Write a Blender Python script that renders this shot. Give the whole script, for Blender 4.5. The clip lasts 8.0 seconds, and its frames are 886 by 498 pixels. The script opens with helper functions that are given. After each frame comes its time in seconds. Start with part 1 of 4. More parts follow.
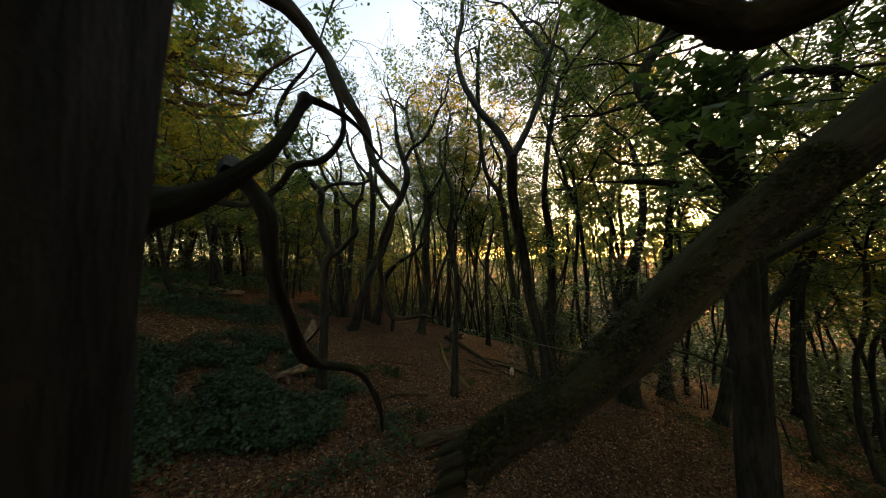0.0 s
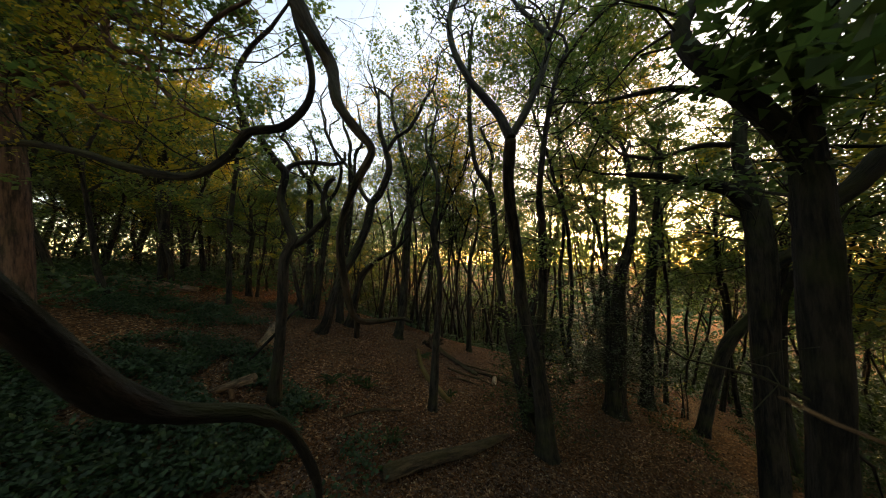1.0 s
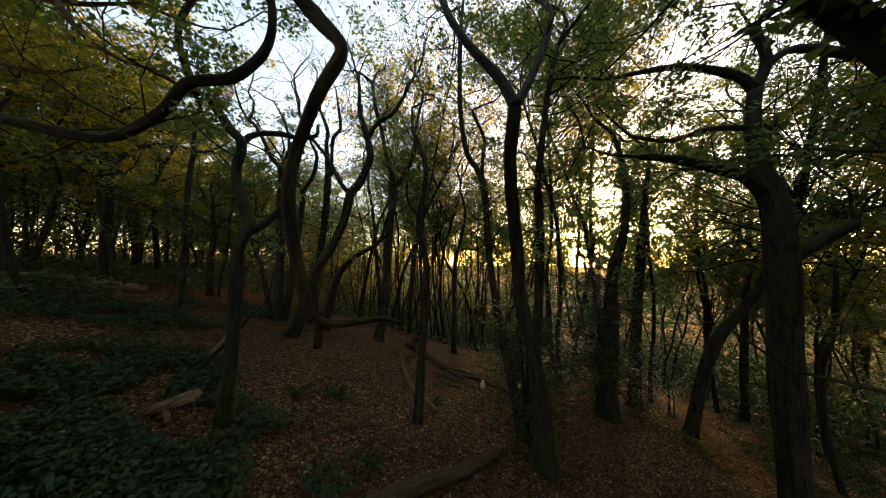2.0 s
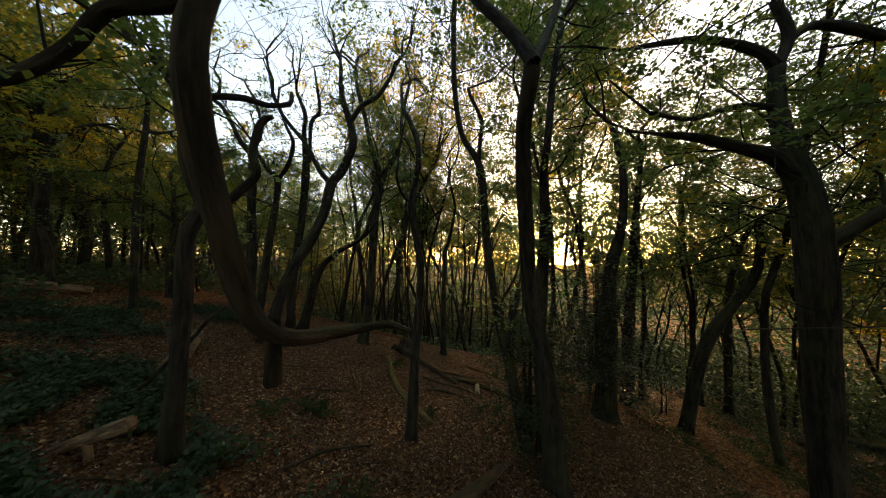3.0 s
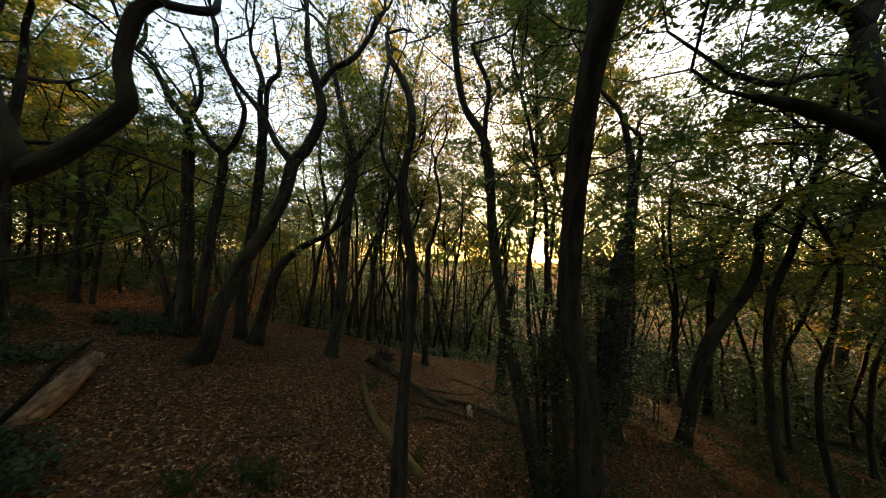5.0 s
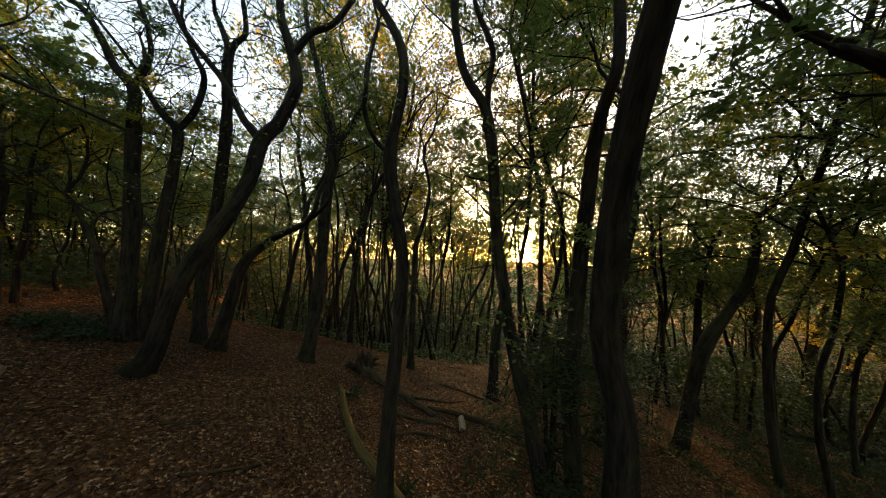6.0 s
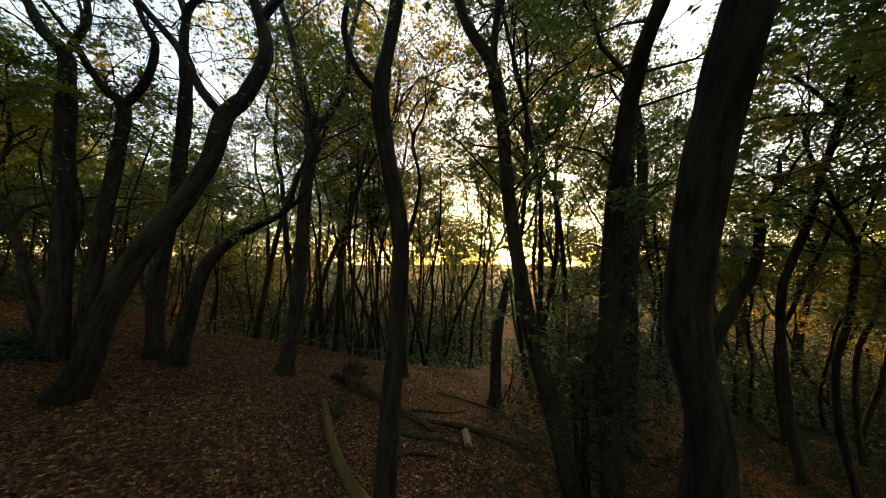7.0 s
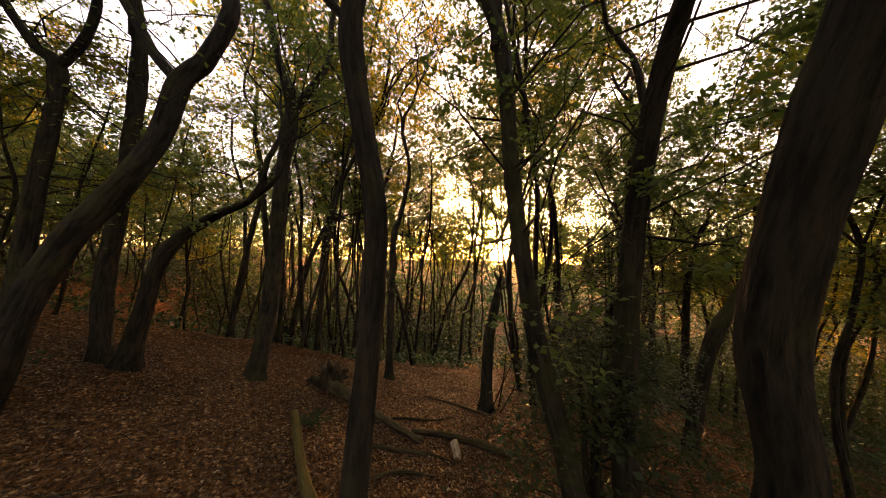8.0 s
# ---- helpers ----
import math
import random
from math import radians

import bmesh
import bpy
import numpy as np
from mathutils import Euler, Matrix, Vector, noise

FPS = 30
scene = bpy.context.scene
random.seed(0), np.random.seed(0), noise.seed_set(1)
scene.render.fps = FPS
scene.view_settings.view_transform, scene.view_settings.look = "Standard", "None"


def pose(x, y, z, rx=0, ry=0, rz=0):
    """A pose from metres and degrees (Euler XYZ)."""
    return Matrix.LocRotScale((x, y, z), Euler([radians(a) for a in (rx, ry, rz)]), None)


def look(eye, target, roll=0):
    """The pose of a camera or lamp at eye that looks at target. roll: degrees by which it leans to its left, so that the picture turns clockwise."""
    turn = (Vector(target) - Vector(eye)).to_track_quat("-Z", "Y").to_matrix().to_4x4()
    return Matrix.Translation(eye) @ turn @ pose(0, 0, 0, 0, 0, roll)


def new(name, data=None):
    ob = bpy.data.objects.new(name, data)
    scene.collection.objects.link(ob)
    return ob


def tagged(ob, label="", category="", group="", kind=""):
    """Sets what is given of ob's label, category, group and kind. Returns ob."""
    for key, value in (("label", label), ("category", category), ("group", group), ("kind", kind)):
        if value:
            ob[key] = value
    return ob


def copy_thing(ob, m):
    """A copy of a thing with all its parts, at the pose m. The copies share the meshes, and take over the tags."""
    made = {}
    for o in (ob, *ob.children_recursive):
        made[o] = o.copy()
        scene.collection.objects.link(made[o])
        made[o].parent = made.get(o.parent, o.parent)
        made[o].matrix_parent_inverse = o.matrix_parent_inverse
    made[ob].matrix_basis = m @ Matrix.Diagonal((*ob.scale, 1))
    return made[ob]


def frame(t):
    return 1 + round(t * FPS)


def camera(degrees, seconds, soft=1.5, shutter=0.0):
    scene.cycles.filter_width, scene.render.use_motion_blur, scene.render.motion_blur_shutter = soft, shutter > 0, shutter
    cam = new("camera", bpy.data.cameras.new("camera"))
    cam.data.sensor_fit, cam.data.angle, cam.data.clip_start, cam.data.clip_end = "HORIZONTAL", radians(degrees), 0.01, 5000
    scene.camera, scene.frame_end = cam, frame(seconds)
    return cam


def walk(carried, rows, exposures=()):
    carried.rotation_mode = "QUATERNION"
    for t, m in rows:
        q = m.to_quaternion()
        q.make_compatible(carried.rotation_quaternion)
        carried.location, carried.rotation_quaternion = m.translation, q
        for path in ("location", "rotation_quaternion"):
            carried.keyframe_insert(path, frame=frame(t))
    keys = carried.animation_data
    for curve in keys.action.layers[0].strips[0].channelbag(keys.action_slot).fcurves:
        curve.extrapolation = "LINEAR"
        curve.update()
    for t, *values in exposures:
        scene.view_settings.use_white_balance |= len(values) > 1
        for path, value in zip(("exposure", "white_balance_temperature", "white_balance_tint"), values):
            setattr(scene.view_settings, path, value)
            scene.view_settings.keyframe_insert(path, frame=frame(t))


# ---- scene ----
cam = camera(116.8, 8.0, soft=1.05, shutter=0.2)
PATH = [
    (0, (-0.036, 0.136, 3.975), (-0.006, 2.135, 4.004), -1.6),
    (0.5, (-0.037, 0.515, 3.903), (0.06, 2.512, 3.942), -0.5),
    (1, (-0.07, 0.912, 3.791), (0.1, 2.904, 3.846), 0.4),
    (1.5, (-0.098, 1.284, 3.685), (0.14, 3.268, 3.749), 0.8),
    (2.8, (-0.25, 2.226, 3.519), (0.156, 4.184, 3.57), 0.5),
    (3, (-0.275, 2.362, 3.492), (0.152, 4.315, 3.546), 0.5),
    (3.5, (-0.316, 2.697, 3.484), (0.148, 4.642, 3.536), 0.5),
    (4, (-0.356, 3.022, 3.538), (0.139, 4.96, 3.574), 0.5),
    (4.5, (-0.375, 3.366, 3.565), (0.168, 5.291, 3.593), 0.6),
    (4.7, (-0.364, 3.523, 3.565), (0.203, 5.441, 3.594), 0.8),
    (5.8, (-0.314, 4.406, 3.45), (0.401, 6.274, 3.477), 2.4),
    (6, (-0.255, 4.54, 3.42), (0.464, 6.407, 3.445), 2.0),
    (6.5, (-0.202, 4.962, 3.246), (0.557, 6.811, 3.292), 1.2),
    (7, (-0.167, 5.322, 3.12), (0.639, 7.151, 3.18), 0.5),
    (7.5, (-0.057, 5.602, 3.059), (0.787, 7.415, 3.113), 0.8),
    (8, (0.067, 5.851, 3.083), (0.94, 7.65, 3.113), 1.4),
]
EXPOSURES = [(0.0, 2.62, 9200, 18), (7.0, 2.62, 9200, 18), (7.4, 3.1, 12600, 38), (8.0, 3.2, 13600, 44)]
walk(cam, [(t, look(eye, target, roll)) for t, eye, target, roll in PATH], EXPOSURES)

# ---- world and sun ----
SUN_AZIMUTH, SUN_HEIGHT = 37.4, 1.6          # degrees clockwise from +y, and above the horizon
world = bpy.data.worlds.new("evening_sky")
scene.world = world
world.use_nodes = True
wt = world.node_tree
sky = wt.nodes.new("ShaderNodeTexSky")
sky.sky_type = "NISHITA"
sky.sun_disc = False
sky.sun_elevation = radians(SUN_HEIGHT + 6.4)
sky.sun_rotation = radians(SUN_AZIMUTH)
sky.air_density, sky.dust_density, sky.ozone_density = 0.85, 0.8, 1.0
wt.links.new(sky.outputs[0], wt.nodes["Background"].inputs[0])
wt.nodes["Background"].inputs[1].default_value = 0.15

sun_way = Vector((math.sin(radians(SUN_AZIMUTH)) * math.cos(radians(SUN_HEIGHT)),
                  math.cos(radians(SUN_AZIMUTH)) * math.cos(radians(SUN_HEIGHT)), math.sin(radians(SUN_HEIGHT))))
lamp = bpy.data.lights.new("sun", "SUN")
lamp.energy, lamp.angle, lamp.color = 2.4, radians(0.53), (1.0, 0.44, 0.14)
new("sun", lamp).matrix_world = look(sun_way * 50, (0, 0, 0))


# ---- materials ----
def material(name):
    m = bpy.data.materials.new(name)
    m.use_nodes = True
    nt = m.node_tree
    return m, nt, nt.nodes["Principled BSDF"], nt.nodes.new, nt.links.new


def ramp(node, link, source, stops):
    r = node("ShaderNodeValToRGB")
    while len(r.color_ramp.elements) < len(stops):
        r.color_ramp.elements.new(0.5)
    for e, (at, colour) in zip(r.color_ramp.elements, stops):
        e.position, e.color = at, (*colour, 1)
    link(source, r.inputs[0])
    return r


def noise_tex(node, link, vector, scale, detail=4.0, rough=0.55):
    n = node("ShaderNodeTexNoise")
    n.inputs["Scale"].default_value, n.inputs["Detail"].default_value, n.inputs["Roughness"].default_value = scale, detail, rough
    link(vector, n.inputs["Vector"])
    return n


def bump(node, link, height, strength, distance, target):
    b = node("ShaderNodeBump")
    b.inputs["Strength"].default_value, b.inputs["Distance"].default_value = strength, distance
    link(height, b.inputs["Height"])
    link(b.outputs[0], target.inputs["Normal"])


def bark_material(name, dark, light, moss=(0.05, 0.06, 0.015), moss_amount=0.5, furrow=26.0):
    """Furrowed bark along the limb, with moss and lichen on the upper side."""
    m, nt, p, node, link = material(name)
    at = node("ShaderNodeAttribute")
    at.attribute_name = "bark"
    stretch = node("ShaderNodeMapping")
    stretch.inputs["Scale"].default_value = (1.0, 1.0, 0.16)
    link(at.outputs["Vector"], stretch.inputs[0])
    fine = noise_tex(node, link, stretch.outputs[0], furrow, 6, 0.65)
    broad = noise_tex(node, link, at.outputs["Vector"], 2.2, 3)
    plate = noise_tex(node, link, stretch.outputs[0], furrow * 0.38, 3, 0.6)
    both = node("ShaderNodeMath")
    both.operation = "MULTIPLY_ADD"
    link(plate.outputs[0], both.inputs[0])
    both.inputs[1].default_value = 0.8
    link(fine.outputs[0], both.inputs[2])
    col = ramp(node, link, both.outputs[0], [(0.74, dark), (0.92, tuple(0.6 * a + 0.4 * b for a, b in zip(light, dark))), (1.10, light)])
    geo = node("ShaderNodeNewGeometry")
    up = node("ShaderNodeSeparateXYZ")
    link(geo.outputs["Normal"], up.inputs[0])
    add = node("ShaderNodeMath")
    add.operation = "MULTIPLY_ADD"
    link(up.outputs[2], add.inputs[0])
    add.inputs[1].default_value = 0.35
    link(broad.outputs[0], add.inputs[2])
    mask = ramp(node, link, add.outputs[0], [(0.50, (0, 0, 0)), (0.75, (moss_amount,) * 3)])
    mix = node("ShaderNodeMix")
    mix.data_type = "RGBA"
    link(mask.outputs[0], mix.inputs["Factor"])
    link(col.outputs[0], mix.inputs["A"])
    mix.inputs["B"].default_value = (*moss, 1)
    link(mix.outputs["Result"], p.inputs["Base Color"])
    p.inputs["Roughness"].default_value = 0.9
    p.inputs["Specular IOR Level"].default_value = 0.25
    bump(node, link, both.outputs[0], 1.0, 0.05, p)
    return m


def leaf_material(name, stops, through_light=0.45, rough=0.55):
    m, nt, p, node, link = material(name)
    geo = node("ShaderNodeNewGeometry")
    info = node("ShaderNodeObjectInfo")
    shift = node("ShaderNodeMath")
    shift.operation = "MULTIPLY_ADD"
    link(info.outputs["Random"], shift.inputs[0])
    shift.inputs[1].default_value = 0.3
    half = node("ShaderNodeMath")
    half.operation = "MULTIPLY"
    link(geo.outputs["Random Per Island"], half.inputs[0])
    half.inputs[1].default_value = 0.7
    link(half.outputs[0], shift.inputs[2])
    col = ramp(node, link, shift.outputs[0], stops)
    link(col.outputs[0], p.inputs["Base Color"])
    p.inputs["Roughness"].default_value = rough
    p.inputs["Specular IOR Level"].default_value = 0.3
    if through_light:
        tr = node("ShaderNodeBsdfTranslucent")
        glow = node("ShaderNodeMix")
        glow.data_type, glow.blend_type = "RGBA", "MULTIPLY"
        glow.inputs["Factor"].default_value = 1.0
        link(col.outputs[0], glow.inputs["A"])
        glow.inputs["B"].default_value = (1.62, 1.8, 1.1, 1)      # leaves pass more yellow-green than they reflect
        glow.clamp_result = False
        link(glow.outputs["Result"], tr.inputs[0])
        mx = node("ShaderNodeMixShader")
        mx.inputs[0].default_value = through_light
        link(p.outputs[0], mx.inputs[1])
        link(tr.outputs[0], mx.inputs[2])
        link(mx.outputs[0], nt.nodes["Material Output"].inputs[0])
    return m


def ground_material():
    """Leaf mould: flecks of brown leaves over dark soil, with greener and darker stretches."""
    m, nt, p, node, link = material("leaf_mould")
    tc = node("ShaderNodeTexCoord")
    wob = noise_tex(node, link, tc.outputs["Object"], 3.0, 3)
    cell = node("ShaderNodeTexVoronoi")
    cell.inputs["Scale"].default_value = 24.0
    link(tc.outputs["Object"], cell.inputs["Vector"])
    grey = node("ShaderNodeSeparateColor")
    link(cell.outputs["Color"], grey.inputs[0])
    leaf = ramp(node, link, grey.outputs[0], [(0.0, (0.04, 0.021, 0.009)), (0.62, (0.13, 0.058, 0.020)), (0.86, (0.21, 0.10, 0.040)), (1.0, (0.48, 0.30, 0.16))])
    broad = noise_tex(node, link, tc.outputs["Object"], 0.35, 4)
    tint = ramp(node, link, broad.outputs[0], [(0.35, (0.55, 0.5, 0.45)), (0.65, (1.0, 1.0, 1.0))])
    mul = node("ShaderNodeMix")
    mul.data_type, mul.blend_type = "RGBA", "MULTIPLY"
    mul.inputs["Factor"].default_value = 1.0
    link(leaf.outputs[0], mul.inputs["A"])
    link(tint.outputs[0], mul.inputs["B"])
    link(mul.outputs["Result"], p.inputs["Base Color"])
    p.inputs["Roughness"].default_value = 0.95
    p.inputs["Specular IOR Level"].default_value = 0.08
    mixh = node("ShaderNodeMath")
    mixh.operation = "MULTIPLY_ADD"
    link(cell.outputs["Distance"], mixh.inputs[0])
    mixh.inputs[1].default_value = 0.8
    link(wob.outputs[0], mixh.inputs[2])
    bump(node, link, mixh.outputs[0], 0.8, 0.04, p)
    return m


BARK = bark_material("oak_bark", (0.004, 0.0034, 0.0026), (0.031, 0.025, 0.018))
BARK_MOSS = bark_material("mossy_bark", (0.008, 0.006, 0.004), (0.056, 0.040, 0.022), (0.030, 0.032, 0.009), 0.9)
# lighter, redder bark: the low sun on a trunk is put into the colour
BARK_SUNLIT = bark_material("sunlit_bark", (0.03, 0.018, 0.012), (0.17, 0.09, 0.055), moss_amount=0.25)
BARK_DEAD = bark_material("dead_branch_bark", (0.08, 0.05, 0.03), (0.34, 0.21, 0.12), moss_amount=0.2)
LEAF = leaf_material("oak_leaf", [(0.0, (0.042, 0.074, 0.026)), (0.5, (0.070, 0.110, 0.036)), (0.88, (0.105, 0.130, 0.038)), (1.0, (0.17, 0.145, 0.038))], 0.5)
# autumn gold brightened: low sunlight on the crowns is put into the leaf colour
LEAF_SUNLIT = leaf_material("sunlit_gold_leaf", [(0.0, (0.09, 0.11, 0.020)), (0.5, (0.18, 0.155, 0.028)), (1.0, (0.36, 0.22, 0.04))], 0.62)
LEAF_DARK = leaf_material("holly_leaf", [(0.0, (0.012, 0.028, 0.010)), (1.0, (0.03, 0.055, 0.018))], 0.15, 0.35)
LEAF_BRAMBLE = leaf_material("bramble_leaf", [(0.0, (0.014, 0.038, 0.016)), (0.7, (0.035, 0.075, 0.030)), (1.0, (0.07, 0.11, 0.035))], 0.3)
# leaf green darkened: shade under the canopy is put into the colour
LEAF_SHADE = leaf_material("shade_darkened_leaf", [(0.0, (0.014, 0.030, 0.010)), (0.7, (0.028, 0.048, 0.014)), (1.0, (0.06, 0.068, 0.018))], 0.35)
LEAF_LITTER = leaf_material("fallen_leaf", [(0.0, (0.028, 0.015, 0.008)), (0.55, (0.105, 0.052, 0.022)), (0.76, (0.19, 0.105, 0.05)), (0.84, (0.56, 0.42, 0.29)), (1.0, (0.80, 0.66, 0.50))], 0.12, 0.45)
MOSS_TUFT = leaf_material("moss_tuft", [(0.0, (0.012, 0.014, 0.004)), (0.6, (0.034, 0.036, 0.009)), (0.93, (0.07, 0.066, 0.02)), (1.0, (0.30, 0.28, 0.20))], 0.2, 0.9)
GROUND = ground_material()


# ---- builders ----
def slope(x):
    """Fall of the hillside across it: levels out above and below."""
    if x > 30:
        return 7.5 + 2.0 * (1 - math.exp(-(x - 30) / 8))
    if x > -4:
        return 0.25 * x
    return -1.0 - 3.0 * (1 - math.exp((x + 4) / 10))


def ground_at(x, y):
    """A hillside that falls to the open side and rolls over beyond the clearing."""
    side = min(1.0, max(0.0, (x + 11.0) / 8.0))
    past = max(0.0, y - 15.8 - 1.3 * min(1.0, max(0.0, (1.5 - x) / 3.0)))
    crest = 8.0 * (1 - math.exp(-past * 0.30 / 8.0)) * side * side * (3 - 2 * side) * math.exp(-max(0.0, x - 6) / 14)
    return 0.80 - slope(x) - 0.07 * max(-25.0, min(y, 40.0)) - crest


def lumps(x, y):
    return 0.05 * noise.noise((x * 0.6, y * 0.6, 3.0)) + 0.10 * noise.noise((x * 0.17, y * 0.17, 8.0))


def soil(x, y):
    return ground_at(x, y) + lumps(x, y)


def mesh_of(name, verts, faces, mat, smooth=True):
    me = bpy.data.meshes.new(name)
    me.from_pydata(verts, [], faces)
    me.materials.append(mat)
    if smooth:
        me.polygons.foreach_set("use_smooth", [True] * len(me.polygons))
    me.update()
    return me


def spline(points, step):
    """Catmull-Rom through (x, y, z, r) points, at about the given spacing."""
    p = [np.array(q, float) for q in points]
    p = [2 * p[0] - p[1]] + p + [2 * p[-1] - p[-2]]
    out = []
    for a, b, c, d in zip(p[:-3], p[1:-2], p[2:-1], p[3:]):
        n = max(2, int(np.linalg.norm(c[:3] - b[:3]) / step))
        for i in range(n):
            s = i / n
            q = 0.5 * (2 * b + (c - a) * s + (2 * a - 5 * b + 4 * c - d) * s * s + (3 * b - a - 3 * c + d) * s ** 3)
            q[3] = max(q[3], 0.0015)
            out.append(q)
    out.append(p[-2])
    return np.array(out)


class Wood:
    """Collects tubes of wood into one mesh, with a 'bark' vector that runs along each tube."""

    def __init__(self):
        self.v, self.f, self.b = [], [], []

    def tube(self, pts, sides=8, rough=0.0, flare=0.0, blunt=True):
        pts = np.asarray(pts, float)
        n = len(pts)
        tang = np.gradient(pts[:, :3], axis=0)
        tang /= np.linalg.norm(tang, axis=1)[:, None] + 1e-9
        ref = np.cross(tang[0], (0.31, 0.9, 0.2))
        ref /= np.linalg.norm(ref)
        base, run, k0 = len(self.v), 0.0, random.uniform(0, 50)
        ang = np.arange(sides) * 2 * math.pi / sides
        ca, sa = np.cos(ang), np.sin(ang)
        for i in range(n):
            ref = ref - tang[i] * (ref @ tang[i])
            ref /= np.linalg.norm(ref)
            other = np.cross(tang[i], ref)
            if i:
                run += np.linalg.norm(pts[i, :3] - pts[i - 1, :3])
            r = pts[i, 3]
            if flare:
                r *= 1 + flare * math.exp(-run / 0.22)
            rad = np.full(sides, r)
            if rough:
                for k in range(sides):
                    q = (ca[k] * 1.6 + k0, sa[k] * 1.6, run * 1.4 / max(0.06, r * 4) * 0.35)
                    rad[k] *= 1 + rough * (noise.noise(q) + 0.5 * noise.noise((q[0] * 3, q[1] * 3, q[2] * 3)))
                    if flare:
                        rad[k] *= 1 + 0.35 * flare * math.exp(-run / 0.3) * math.cos(5 * ang[k] + k0)
            ring = pts[i, :3] + rad[:, None] * (ca[:, None] * ref + sa[:, None] * other)
            self.v += ring.tolist()
            self.b += np.stack([ca * r + k0, sa * r, np.full(sides, run)], 1).tolist()
        for i in range(n - 1):
            for k in range(sides):
                a, b = base + i * sides + k, base + i * sides + (k + 1) % sides
                self.f.append((a, b, b + sides, a + sides))
        if blunt:
            self.f.append(tuple(base + (n - 1) * sides + k for k in range(sides)))
        return self

    def mesh(self, name, mat):
        me = mesh_of(name, self.v, self.f, mat)
        at = me.attributes.new("bark", "FLOAT_VECTOR", "POINT")
        at.data.foreach_set("vector", np.array(self.b, np.float32).ravel())
        return me


def leaves_mesh(name, spots, mat, per, spread, size, rng, flat=0.55, fold=0.25, corners=4):
    """Small folded leaves scattered in clumps round the spots; far ones have three corners."""
    spots = np.asarray(spots, float).reshape(-1, 3)
    c = np.repeat(spots, per, axis=0)
    n = len(c)
    c = c + rng.normal(0, 1, (n, 3)) * spread * np.array((1, 1, 0.5))
    up = rng.normal(0, flat, (n, 3)) + np.array((0, 0, 1.0))
    up /= np.linalg.norm(up, axis=1)[:, None]
    along = rng.normal(0, 1, (n, 3))
    along -= up * (along * up).sum(1)[:, None]
    along /= np.linalg.norm(along, axis=1)[:, None] + 1e-9
    side = np.cross(up, along)
    s = (size * rng.uniform(0.6, 1.25, n))[:, None]
    v = np.empty((n, corners, 3))
    v[:, 0] = c - along * s * 0.5
    v[:, 1] = c + side * s * 0.34 + up * s * fold * 0.5 + along * s * (0.08 if corners == 4 else 0.45)
    v[:, 2] = c + along * s * 0.55
    if corners == 4:
        v[:, 3] = c - side * s * 0.32 + up * s * fold * 0.5 + along * s * 0.08
    else:
        v[:, 2] -= side * s * 0.36
    me = bpy.data.meshes.new(name)
    me.vertices.add(corners * n)
    me.vertices.foreach_set("co", v.ravel())
    me.loops.add(corners * n)
    me.loops.foreach_set("vertex_index", np.arange(corners * n))
    me.polygons.add(n)
    me.polygons.foreach_set("loop_start", np.arange(0, corners * n, corners))
    me.materials.append(mat)
    me.update(calc_edges=True)
    return me


def part(name, mesh, parent, label="", kind=""):
    ob = new(name, mesh)
    ob.parent = parent
    return tagged(ob, label, kind=kind)


def thing(name, at, label, category, group="", kind=""):
    ob = new(name)
    ob.location = at
    ob.empty_display_size = 0.2
    return tagged(ob, label, category, group, kind)


def shoot(wood, spots, p, d, length, r, level, rng, sides, curl=0.34, lift=0.06, wide=1.0, step=1.0):
    """A winding branch that splits into finer ones; the finest carry the leaves."""
    n = max(2, int(length / ((0.18 + 0.05 * level) * step)))
    pts, dirs = [np.append(p, r)], [d]
    for i in range(n):
        d = d + rng.normal(0, curl, 3) * 0.55 + np.array((0, 0, lift))
        d = d / np.linalg.norm(d)
        p = p + d * length / n
        pts.append(np.append(p, max(0.003, r * (1 - 0.72 * (i + 1) / n))))
        dirs.append(d)
    wood.tube(pts, sides, blunt=False)
    if level <= 1:
        spots += [q[:3] for q in pts[max(1, n // 3):]]
    if level > 0:
        kids = max(2, int(length * (1.9 if level > 1 else 2.6)))
        for k in range(kids):
            i = min(n, 1 + int((0.25 + 0.75 * (k + rng.uniform(0, 1)) / kids) * n))
            out = rng.normal(0, 1, 3)
            out -= dirs[i] * (out @ dirs[i])
            out /= np.linalg.norm(out) + 1e-9
            nd = dirs[i] * rng.uniform(0.5, 0.9) + out * rng.uniform(0.5, 1.0) * wide + np.array((0, 0, 0.12))
            nd /= np.linalg.norm(nd)
            shoot(wood, spots, pts[i][:3].copy(), nd, length * rng.uniform(0.42, 0.68), max(0.004, pts[i][3] * 0.6), level - 1, rng, max(3, sides - 1), curl, lift, wide, step)


def off_lane(x, y):
    """How far a place lies from the line to the low sun."""
    return abs(0.7946 * x - 0.6074 * (y - 5.85))


def glade(x, y):
    """How far a place lies from the line along which the sun reaches the lower slope."""
    return abs(0.7946 * (x - 9.8) - 0.6074 * (y - 8.9))


def thin(spots, most, rng, gaps=-1.0):
    """At most so many of the spots, none of them in the open lane over the way; gaps between the sprays where a slow noise is low."""
    spots = np.array(spots)
    lane = (np.abs(spots[:, 0]) < 2.3) & (spots[:, 1] > -1.0) & (spots[:, 1] < 7.2) & (spots[:, 2] < 6.6) & (spots[:, 2] > 1.4)
    spots = spots[~lane]
    if gaps > -1:
        spots = spots[[noise.noise((q[0] * 0.85, q[1] * 0.85, q[2] * 1.3)) > gaps for q in spots]]
    return spots[rng.permutation(len(spots))[:most]]


